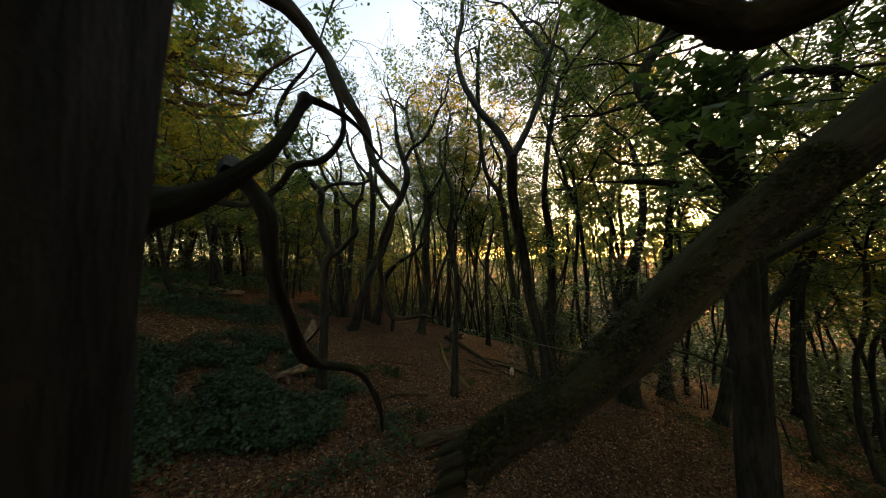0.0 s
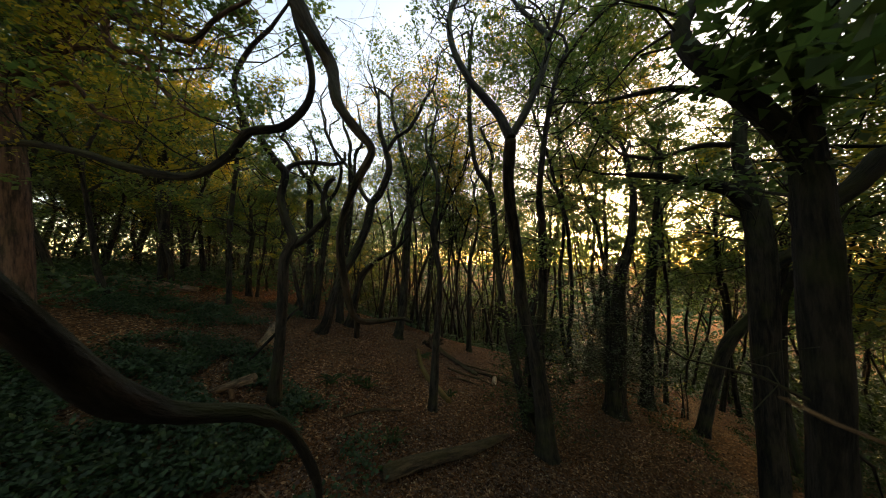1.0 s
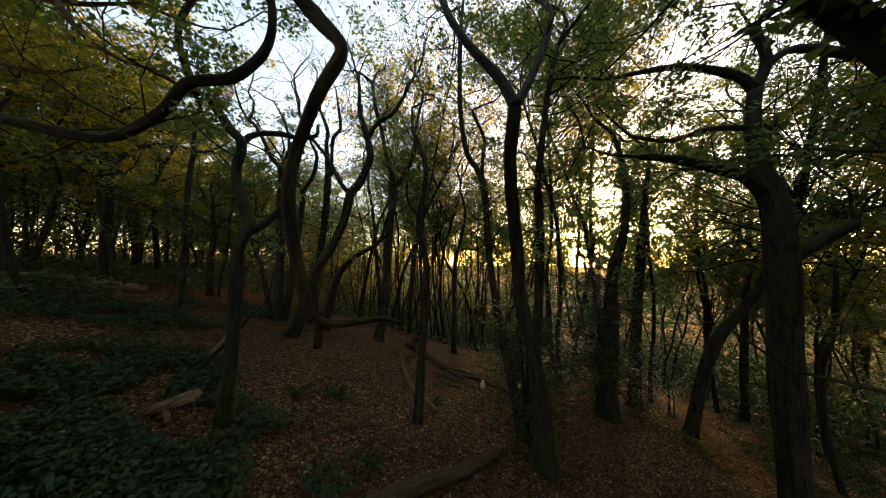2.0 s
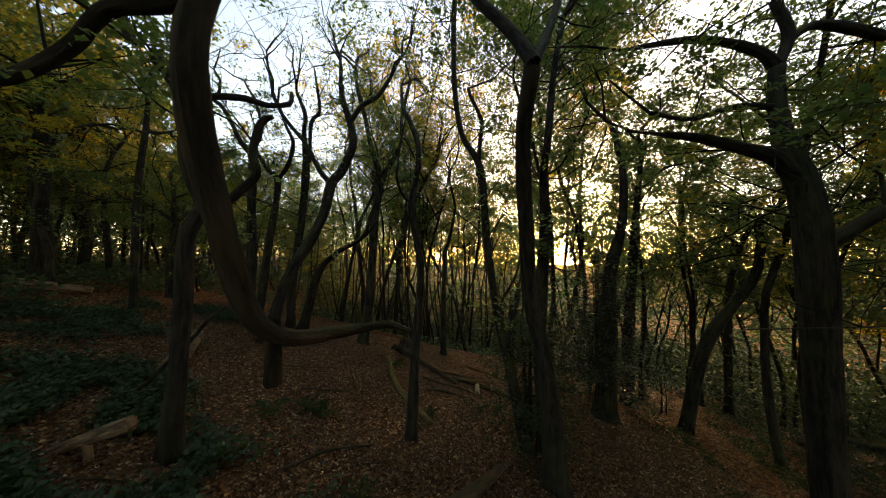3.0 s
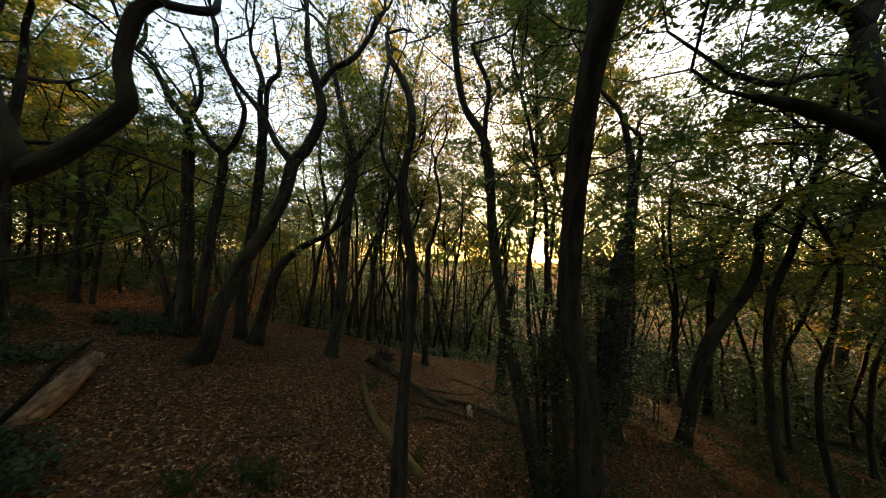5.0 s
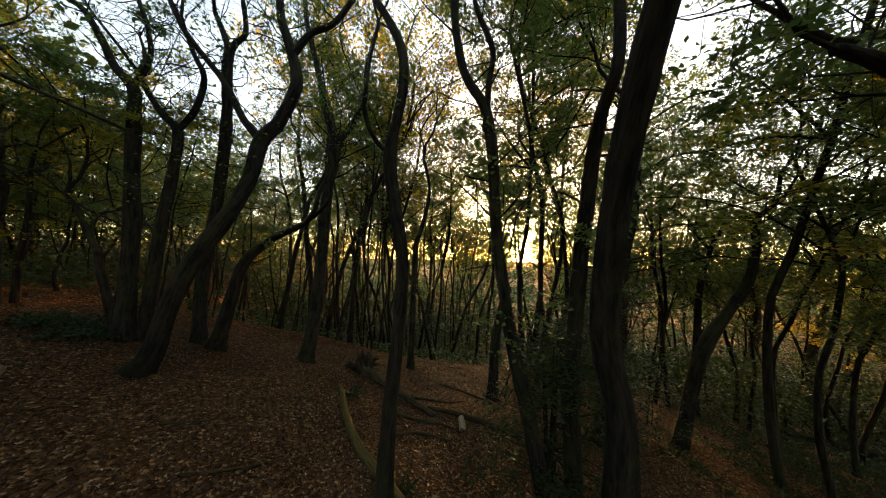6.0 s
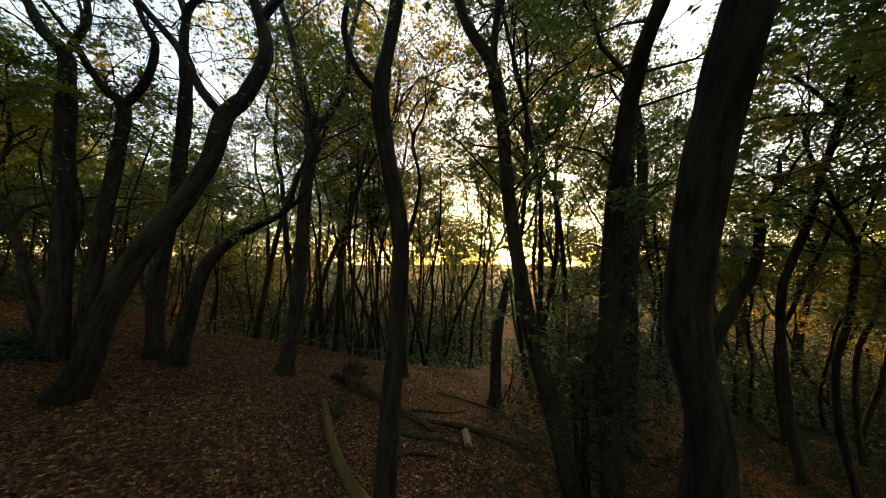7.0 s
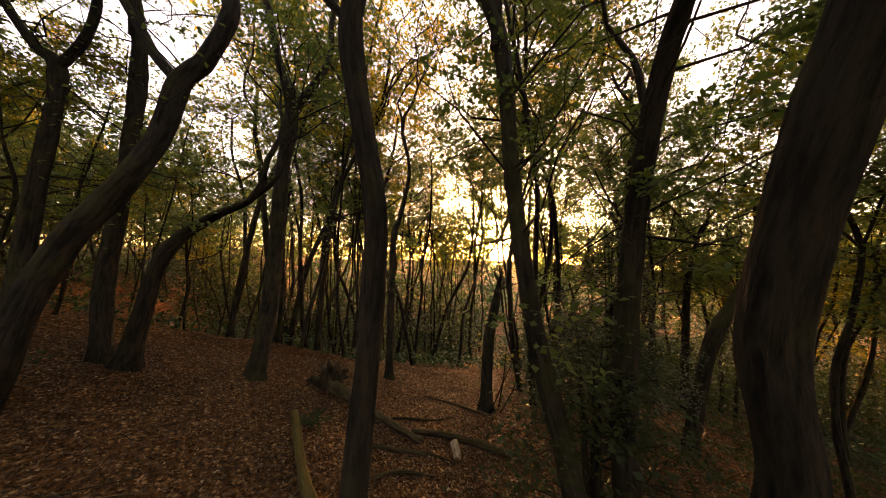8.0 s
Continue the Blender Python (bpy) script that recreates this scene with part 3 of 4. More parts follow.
# the oak beside the first steps: a broken arm and a hanging limb
oak("dark oak trunk with a broken arm and a hanging limb", "mid",
    [(-0.86, 0.28, 1.0, 0.45), (-0.82, 0.31, 2.4, 0.405), (-0.79, 0.33, 3.4, 0.385), (-0.78, 0.35, 4.2, 0.40), (-0.78, 0.36, 4.9, 0.44), (-0.9, 0.3, 5.6, 0.42), (-1.0, 0.2, 6.6, 0.30)],
    [[(-0.8, 0.45, 3.92, 0.085), (-0.66, 0.62, 4.03, 0.052), (-0.57, 0.74, 4.11, 0.032), (-0.51, 0.8, 4.18, 0.023), (-0.46, 0.87, 4.28, 0.018), (-0.435, 0.94, 4.41, 0.015), (-0.43, 0.97, 4.46, 0.024)],
     [(-0.43, 0.965, 4.46, 0.013), (-0.37, 1.02, 4.455, 0.011), (-0.31, 1.1, 4.43, 0.009), (-0.26, 1.2, 4.36, 0.006), (-0.20, 1.3, 4.33, 0.003)],
     [(-0.53, 0.79, 4.17, 0.028), (-0.63, 0.93, 4.24, 0.036), (-0.71, 1.05, 4.27, 0.036), (-0.67, 1.09, 4.2, 0.03), (-0.63, 1.09, 4.12, 0.03), (-0.66, 1.15, 4.02, 0.03), (-0.71, 1.27, 3.87, 0.03), (-0.75, 1.43, 3.69, 0.03), (-0.78, 1.61, 3.47, 0.04), (-0.74, 1.76, 3.34, 0.03), (-0.62, 1.89, 3.26, 0.03), (-0.55, 2, 3.13, 0.02), (-0.49, 2.09, 2.9, 0.02), (-0.49, 2.18, 2.67, 0.01)]], BARK, dead=(0, 1, 2), lumpy=0.24)
# the oak whose long limb hangs over the way
oak("oak with a long winding limb hanging low", "mid",
    [(-4.0, 1.9, 1.6, 0.30), (-3.9, 2.0, 3.2, 0.26), (-3.7, 2.2, 4.8, 0.24), (-3.4, 2.4, 6.2, 0.20), (-3.5, 2.2, 7.6, 0.15)],
    [[(-3.45, 2.38, 6.0, 0.15), (-2.8, 2.9, 7.1, 0.13), (-2.0, 3.6, 7.25, 0.11)] + [(-1.51, 3.73, 6.69, 0.0782), (-1.24, 3.53, 6.16, 0.0736), (-1.03, 3.4, 5.75, 0.0644), (-0.88, 3.4, 5.5, 0.0595), (-0.73, 3.09, 5.01, 0.0425), (-0.54, 2.99, 4.73, 0.039), (-0.43, 2.94, 4.57, 0.0312), (-0.53, 2.94, 4.34, 0.0312), (-0.64, 3.02, 4.11, 0.0312), (-0.66, 3, 3.84, 0.0312), (-0.63, 3.09, 3.5, 0.0312), (-0.58, 3.2, 3.28, 0.0272), (-0.48, 3.57, 3.17, 0.0272), (-0.26, 3.76, 3.15, 0.0204), (-0.14, 3.68, 3.13, 0.0136)],
     [(-0.58, 3.22, 3.30, 0.0245), (-0.585, 3.25, 3.20, 0.0231), (-0.59, 3.27, 3.11, 0.0245)]], BARK_MOSS, dead=(0, 1), lumpy=0.24)
# the oak with the mossy low limb
MOSS_LIMB = [(1.32, 1.06, 4.25, 0.09), (1.2, 1.06, 4.15, 0.09), (1.02, 1.07, 4.01, 0.09), (0.85, 1.07, 3.86, 0.09), (0.68, 1.08, 3.7, 0.09), (0.51, 1.08, 3.55, 0.08), (0.34, 1.09, 3.42, 0.08), (0.17, 1.09, 3.34, 0.08), (0.05, 1.09, 3.24, 0.08)]
mossy_oak = oak("oak with a thick mossy limb sloping down", "spread",
    [(3.1, 0.2, 0.2, 0.30), (3.0, 0.3, 2.2, 0.27), (2.85, 0.45, 4.2, 0.25), (2.7, 0.6, 5.6, 0.2), (2.9, 0.5, 7.4, 0.15)],
    [[(2.8, 0.5, 5.25, 0.17), (2.35, 0.8, 4.95, 0.15), (1.85, 1.02, 4.62, 0.13)] + MOSS_LIMB,
     [(2.75, 0.55, 5.4, 0.16), (2.1, 1.0, 5.25, 0.13), (1.5, 1.33, 5.0, 0.12), (1.15, 1.3, 4.98, 0.07), (0.75, 1.2, 4.98, 0.055), (0.42, 1.1, 5.02, 0.04)]],
    BARK_MOSS, dead=(0,), lumpy=0.26, airy=650)


def moss_coat():
    """Tufts of moss and pale lichen over the upper side of the low limb, and its torn end."""
    rng = np.random.default_rng(55)
    line = spline(MOSS_LIMB, 0.012)
    spots = []
    for k in range(15000):
        q = line[int(rng.uniform(0, len(line)))]
        a = rng.normal(0, 1.3)
        r = q[3] * 0.96 * 0.95
        side = np.array((-0.62, 0.0, 0.78))
        spots.append(q[:3] + r * (math.cos(a) * side + math.sin(a) * np.array((0, 1.0, 0))))
    top = part("moss", leaves_mesh("moss", spots, MOSS_TUFT, 1, 0.006, 0.014, rng, flat=0.9), mossy_oak, "brownish green moss with pale lichen", "stuff")
    top.location = -mossy_oak.location
    w = Wood()
    x, y, z, r = MOSS_LIMB[-1]
    for k in range(9):
        a = k * 0.7
        s = Vector((x - 0.02, y + 0.8 * r * math.cos(a), z + 0.8 * r * math.sin(a)))
        w.tube([(*s, 0.022), (s.x - 0.06, s.y, s.z - 0.02, 0.016), (s.x - 0.09 - 0.05 * random.random(), s.y, s.z - 0.05, 0.004)], 5)
    me = w.mesh("torn_end", BARK_MOSS)
    ob = part("torn_end", me, mossy_oak, "splintered mossy end of the limb", "stuff")
    ob.location = -mossy_oak.location


moss_coat()


# ---- the wood beyond ----
def wood_oak(seed, height, leaf, label, stout=1.0, leaves=9000, name="oak_tree", share=0.45, size=0.125, limbs=5, step=2.2):
    """A tall oak of the wood: winding bole, snaking limbs above its clean share, a broken crown."""
    rng = np.random.default_rng(seed)
    random.seed(seed)
    top = thing(name, (0, 0, 0), label, "tree", "oaks of the wood")
    pts, p, d = [], np.array((0.0, 0.0, -0.3)), np.array((rng.normal(0, 0.12), rng.normal(0, 0.12), 1.0))
    bole = height * min(0.84, share + 0.22)
    r0 = 0.0092 * stout * height * rng.uniform(0.8, 1.2)
    for i in range(11):
        pts.append(np.append(p, r0 * (1 - 0.055 * i)))
        d = d + np.append(rng.normal(0, 0.13 if stout > 0.65 else 0.08, 2), 0.18)
        d /= np.linalg.norm(d)
        p = p + d * bole / 10
    t = Wood()
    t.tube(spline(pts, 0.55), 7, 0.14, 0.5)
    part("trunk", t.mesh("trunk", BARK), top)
    w, spots = Wood(), []
    first = share / min(0.84, share + 0.22)
    for k in range(limbs):
        i = 10 if k < 2 else int(10 * (first + (1 - first) * rng.uniform(0, 0.9)))
        q, e = pts[i][:3].copy(), np.append(rng.normal(0, 0.55 if k < 2 else 0.9, 2), 0.9)
        reach = (height - q[2]) * rng.uniform(0.75, 1.05)
        limb = [np.append(q, pts[i][3] * 0.62)]
        for j in range(8):
            e = e / np.linalg.norm(e) + rng.normal(0, 0.36, 3) + np.array((0, 0, 0.12))
            e /= np.linalg.norm(e)
            q = q + e * reach / 8
            limb.append(np.append(q, limb[0][3] * (0.9 - 0.1 * j)))
            for m in range(2):
                out = rng.normal(0, 1, 3) + np.array((0, 0, 0.2))
                shoot(w, spots, q.copy(), out / np.linalg.norm(out), rng.uniform(0.8, 1.7), limb[0][3] * 0.28, 1 if m else 0, rng, 3, 0.5, step=step)
        w.tube(spline(limb, 0.5), 5, blunt=False)
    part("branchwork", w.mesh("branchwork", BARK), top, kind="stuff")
    spots = thin(spots, 420, rng, 0.06)
    part("crown", leaves_mesh("crown", spots, leaf, max(3, int(leaves / len(spots))), 0.19, size, rng, corners=3), top, kind="stuff")
    return top


def thicket(seed, height, wide, leaf, label, count, name="sapling", category="sapling", size=0.20, per=4):
    """Young growth: thin stems and leaves down to the ground."""
    rng = np.random.default_rng(seed)
    random.seed(seed)
    top = thing(name, (0, 0, 0), label, category, "young growth of the wood")
    w, spots = Wood(), []
    for k in range(count):
        out = np.append(rng.normal(0, 0.28, 2) * wide, 1.0)
        at = np.append(rng.normal(0, 0.22, 2) * wide, -0.2)
        shoot(w, spots, at, out / np.linalg.norm(out), height * rng.uniform(0.6, 1.0), 0.03, 2, rng, 4, 0.25, 0.08, wide, 3.4)
    part("stemwork", w.mesh("stemwork", BARK), top, kind="stuff")
    part("foliage", leaves_mesh("foliage", thin(spots, 400, rng), leaf, per + 2, 0.22 * wide, size, rng), top, kind="stuff")
    return top


def stature(x, y):
    """How tall the wood stands: low scrubby growth downhill and past the crest on the open side."""
    az, far = math.degrees(math.atan2(x + 0.1, y - 3.0)), math.hypot(x, y - 3)
    if far < 10 or y < 2:
        return 1.0
    for edge, size in ((-42, 1.05), (-34, 0.9), (-10, 0.62), (-4, 1.0), (8, 1.25), (66, 1.28)):
        if az < edge:
            return size
    return 1.1


def spread(protos, places, rng, low, high, lean=0.04):
    """Stand copies of the first trees at the given places."""
    used = set()
    for x, y in places:
        k = int(rng.integers(0, len(protos)))
        s = rng.uniform(low, high) * stature(x, y)
        m = Matrix.LocRotScale((x, y, soil(x, y)), Euler((rng.normal(0, lean), rng.normal(0, lean), rng.uniform(0, 6.28))), None)
        ob = protos[k] if k not in used else copy_thing(protos[k], m)
        used.add(k)
        ob.matrix_basis = m
        ob.scale = (s, s, s)


def places(count, seed, x0, x1, y0, y1, gap, clear, taken=()):
    rng = np.random.default_rng(seed)
    out = []
    for tries in range(12000):
        if len(out) >= count:
            break
        x, y = rng.uniform(x0, x1), rng.uniform(y0, y1)
        if clear(x, y):
            continue
        g = gap + 0.012 * math.hypot(x, y - 6)
        if all((x - a) ** 2 + (y - b) ** 2 > g * g for a, b in list(taken) + out):
            out.append((x, y))
    return out


def bearing(x, y):
    return math.degrees(math.atan2(x, y - 3.5))


def sun_lane(x, y):
    """Keeps the slim oaks out of the line to the low sun."""
    return in_clearing(x, y) or y > 8 and off_lane(x, y) < 3.0


def in_clearing(x, y):
    if y > 8 and (off_lane(x, y) < 3.6 or glade(x, y) < 1.0):
        return True          # gaps in the trees towards the low sun
    if math.hypot(x, y - 3) > 19 and 43 < bearing(x, y) < 74:
        return True          # the wood ends on the sunny side
    if math.hypot(x, y - 3) < 19 and 42 < bearing(x, y) < 95:
        return True          # the open lower slope
    return (-6 < x < 8.5 and -2 < y < 16.5) or (-9 < x < 8.5 and 0 < y < 12) or (y < 0 and math.hypot(x, y) > 22)


def tall_side(x, y):
    """Where the trees stand tall with clean boles: beyond the crest and on the sunny side."""
    return -13 < bearing(x, y) < 80 and y > 1


LEAFY = "tall oak with a leafy crown in the wood"
GOLDEN = "tall oak with sunlit gold in its leaf colour"
CLEAN = "tall oak with a clean winding bole"
POLE = "slim young oak among many trunks"
near_wood = places(150, 5, -28, 32, -14, 36, 1.8, in_clearing)
# unseen trees at the back of the start, added to close off sky light
behind = places(14, 4, -15, 15, -15, -1.5, 2.0, lambda x, y: abs(x) < 4 and y > -3, near_wood)
poles = places(100, 7, -12, 24, 16.6, 36, 0.9, sun_lane, near_wood)
uphill = places(36, 3, -34, -9, 7, 36, 1.5, in_clearing, near_wood)
downhill = places(30, 2, 10, 50, -6, 22, 2.2, in_clearing, near_wood)
far_wood = places(20, 6, -48, 56, 14, 70, 2.6, in_clearing, near_wood)
canopy = [(11.0, 8.0), (9.2, 13.9), (11.2, 12.6), (7.4, 13.8), (6.6, 12.4), (17.2, 8.2), (15.4, 13.9), (12.5, 5.8), (11.8, 7.4), (15.5, 9.5)]
# trees added off to the right to block sky light from the lower slope
sky_block_wood = places(20, 31, 4, 20, -12, 3, 2.2, lambda x, y: math.degrees(math.atan2(x, y)) < 78 or math.hypot(x, y) < 6, near_wood + behind)
every = near_wood + uphill + downhill + far_wood
# the added light-blocking trees share these labels
spread([wood_oak(11, 13.0, LEAF, LEAFY, share=0.25), wood_oak(12, 15.0, LEAF, LEAFY, share=0.3), wood_oak(13, 14.0, LEAF_SUNLIT, GOLDEN, share=0.28), wood_oak(14, 11.0, LEAF, LEAFY, share=0.22), wood_oak(16, 12.5, LEAF_SUNLIT, GOLDEN, share=0.3)],
       [q for q in every if not tall_side(*q)] + behind + sky_block_wood, np.random.default_rng(9), 0.85, 1.15)
spread([wood_oak(15, 15.0, LEAF, CLEAN, 0.8, 4500, share=0.58), wood_oak(17, 14.0, LEAF, CLEAN, 0.8, 4500, share=0.54), wood_oak(18, 13.0, LEAF_SUNLIT, CLEAN, 0.85, 4500, share=0.6), wood_oak(19, 14.5, LEAF, CLEAN, 0.75, 4500, share=0.52)],
       [q for q in every if tall_side(*q)], np.random.default_rng(8), 0.82, 1.12)
spread([wood_oak(26, 13.5, LEAF, CLEAN, 0.85, 14000, share=0.46, size=0.10, limbs=8), wood_oak(27, 14.5, LEAF, CLEAN, 0.8, 14000, share=0.5, size=0.10, limbs=8)], canopy, np.random.default_rng(13), 0.85, 1.05)
spread([wood_oak(21, 11.0, LEAF, POLE, 0.62, 1300, "young_oak", 0.6, 0.13, 3, 3.2), wood_oak(22, 12.5, LEAF_SUNLIT, POLE, 0.55, 1300, "young_oak", 0.62, 0.13, 3, 3.2), wood_oak(23, 10.0, LEAF, POLE, 0.6, 1300, "young_oak", 0.58, 0.13, 3, 3.2)],
       poles, np.random.default_rng(12), 0.9, 1.15)
tall_gold = [(-2.4, 17.6), (0.4, 17.6), (-1.2, 20.6)]
spread([wood_oak(28, 14.5, LEAF_SUNLIT, GOLDEN, 0.8, 4200, share=0.55, size=0.11, limbs=6), wood_oak(29, 13.5, LEAF_SUNLIT, GOLDEN, 0.8, 4200, share=0.55, size=0.11, limbs=6)], tall_gold, np.random.default_rng(15), 1.0, 1.15)
near_lane, far_lane = [(12.5, 1.5), (15.5, -2.1), (18.5, 1.6), (21.0, -1.7), (17.0, 2.6)], [(24.5, 1.6), (27.5, -1.7), (31.0, 1.8), (35.0, -1.9), (40.0, 1.4), (45.0, -1.5)]
for way, share, pick in ((near_lane, 0.56, 41), (far_lane, 0.72, 43)):
    spread([wood_oak(pick, 16.0, LEAF, CLEAN, 0.75, 7000, share=share), wood_oak(pick + 1, 17.5, LEAF_SUNLIT, CLEAN, 0.7, 7000, share=share)],
           [(0.6074 * d + 0.7946 * off, 5.85 + 0.7946 * d - 0.6074 * off) for d, off in way], np.random.default_rng(19), 0.75, 0.85, 0.015)
slope_oaks = places(13, 23, 11, 30, 5, 24, 2.3, lambda x, y: not 42 < bearing(x, y) < 84 or not 15 < math.hypot(x, y - 3.5) < 27 or off_lane(x, y) < 3.0 or glade(x, y) < 0.8, near_wood + canopy)
CROOKED = "crooked oak with a thin leafy crown on the slope"
spread([wood_oak(51, 11.0, LEAF, CROOKED, 0.8, 5500, share=0.36, size=0.115, limbs=8, step=1.6), wood_oak(52, 12.0, LEAF, CROOKED, 0.75, 5500, share=0.4, size=0.115, limbs=8, step=1.6), wood_oak(53, 10.0, LEAF, CROOKED, 0.8, 5000, share=0.36, size=0.115, limbs=8, step=1.6)],
       slope_oaks, np.random.default_rng(16), 0.85, 1.1, 0.09)
edge_oaks = places(26, 17, 14, 38, 8, 30, 1.8, lambda x, y: not 40 < bearing(x, y) < 74 or not 19 < math.hypot(x, y - 3) < 40 or off_lane(x, y) < 3.6 or glade(x, y) < 0.8, near_wood + downhill)
spread([wood_oak(24, 13.0, LEAF, POLE, 0.7, 4000, "young_oak", 0.66, limbs=4), wood_oak(25, 12.0, LEAF, POLE, 0.7, 4000, "young_oak", 0.66, limbs=4)], edge_oaks, np.random.default_rng(14), 0.8, 1.0)
SAPLING = "bushy young oak among the trunks"
saplings = [thicket(31, 3.6, 1.3, LEAF_BRAMBLE, SAPLING, 3), thicket(32, 5.0, 1.5, LEAF, SAPLING, 3), thicket(33, 2.6, 1.4, LEAF_BRAMBLE, SAPLING, 4)]
spread(saplings, places(80, 8, -34, 40, 10.5, 48, 1.7, lambda x, y: (-16 < x < 14 and y < 33) or (x > 6 and y < 2.0 * x) and (x * 7) % 1 < 0.75 or (x > 6 and y < 14) or (in_clearing(x, y) and y > 14)), np.random.default_rng(10), 0.8, 1.3)


def distant_wood():
    """The far edge of the wood: a deep belt of leaf masses on uneven hills, open on the sunny side."""
    rng = np.random.default_rng(77)
    spots = []
    for i in range(12000):
        a, r = rng.uniform(-2.0, 2.0) if i < 7500 else rng.uniform(-1.3, 0.9), rng.uniform(58, 95)
        x, y = r * math.sin(a), 6 + r * math.cos(a)
        open_side = -0.25 < a < 1.25
        if open_side and rng.uniform() < (0.5 if a < 0.5 else 0.3):
            continue
        tall = (23 if not open_side else 17 if a < 0.62 else 15 if a < 0.72 else 11) + 5 * noise.noise((a * 9, r * 0.05, 2.0)) + 5 * noise.noise((a * 38, r * 0.2, 4.0))
        z = soil(x, y) + tall * rng.uniform(0, 1) ** 0.8
        if (abs(a - 0.652) > 0.03 or not 0.5 < z < 6.5) and (glade(x, y) > 3.0 or z > 3.5):
            spots.append((x, y, z))
    # the darker bramble leaf stands in for shade deep under the far canopy
    me = leaves_mesh("distant_wood", spots, LEAF_BRAMBLE, 8, 1.1, 0.8, rng, flat=0.9, corners=3)
    return tagged(new("distant_wood", me), "dense distant woodland edge beyond the trees", "woodland", kind="stuff")


def haze_backdrop():
    """Backdrop valley side far past the last trees; its evening haze is put in as emission."""
    mat, nt, p, node, link = material("glowing_haze")
    tc = node("ShaderNodeTexCoord")
    n = noise_tex(node, link, tc.outputs["Object"], 0.12, 6, 0.7)
    # mottled glow that imitates haze and light specks between the trunks
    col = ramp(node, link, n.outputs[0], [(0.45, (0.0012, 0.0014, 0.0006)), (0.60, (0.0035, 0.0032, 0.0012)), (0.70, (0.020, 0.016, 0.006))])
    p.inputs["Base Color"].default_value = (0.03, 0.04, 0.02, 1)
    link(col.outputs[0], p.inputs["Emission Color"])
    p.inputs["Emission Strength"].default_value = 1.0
    v, f = [], []
    for i in range(121):
        a = -0.75 + 2.6 * i / 120
        ridge = -16.0 + 9.0 * noise.noise((a * 4, 0.0, 7.0)) + 2.5 * noise.noise((a * 15, 0.0, 9.0))
        for z in (-60.0, -30.0, ridge):
            v.append((330 * math.sin(a), 6 + 330 * math.cos(a), z))
    for i in range(120):
        for k in range(2):
            f.append((3 * i + k, 3 * i + k + 1, 3 * i + k + 4, 3 * i + k + 3))
    return tagged(new("backdrop", mesh_of("backdrop", v, f, mat)), "backdrop of a wooded valley side with painted evening haze", "hills", kind="structure")


haze_backdrop()
distant_wood()


def slope_wood():
    """Leafy undergrowth and low boughs closing the ground past the crest and at the foot of the lower slope."""
    rng = np.random.default_rng(78)
    spots = []
    belts = [(2600, 1.2, 1.95, 34, 58, 7.0), (4200, -0.3, 1.35, 17, 48, 3.2), (3000, 0.75, 1.75, 23, 42, 3.4), (3000, -2.0, -0.42, 18, 46, 6.5), (2000, -0.8, -0.08, 25, 50, 6.5), (4200, -0.35, 0.66, 26, 46, 7.5), (1600, 0.75, 1.5, 28, 48, 5.5)]
    for count, a0, a1, d0, d1, high in belts:
        for i in range(count):
            a, d = rng.uniform(a0, a1), rng.uniform(d0, d1)
            x, y = d * math.sin(a), 6 + d * math.cos(a)
            tall = high + 0.6 * high * noise.noise((a * 14, d * 0.1, 6.0))
            if off_lane(x, y) > 1.5 and glade(x, y) > 1.0:
                spots.append((x, y, soil(x, y) + tall * rng.uniform(0, 1)))
    # leaf colour already holds the shade of the wood
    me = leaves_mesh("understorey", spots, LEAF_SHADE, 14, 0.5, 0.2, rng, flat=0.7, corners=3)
    return tagged(new("understorey", me), "leafy understorey at the foot of the slope", "undergrowth", kind="stuff")


slope_wood()


def low_sun():
    """The sun's disc, low over the far slope."""
    mat, nt, p, node, link = material("sun_disc")
    p.inputs["Base Color"].default_value = (0, 0, 0, 1)
    p.inputs["Emission Color"].default_value = (1.0, 0.72, 0.35, 1)
    p.inputs["Emission Strength"].default_value = 60.0
    bm = bmesh.new()
    bmesh.ops.create_icosphere(bm, subdivisions=3, radius=13.0)
    me = bpy.data.meshes.new("sun_disc")
    bm.to_mesh(me)
    bm.free()
    me.materials.append(mat)
    ob = new("sun_disc", me)
    ob.location = Vector((0.07, 5.85, 3.08)) + 420 * Vector((0.6071, 0.7946, 0.0075))
    return tagged(ob, "low golden sun shining between the trees", "sun", kind="structure")


low_sun()


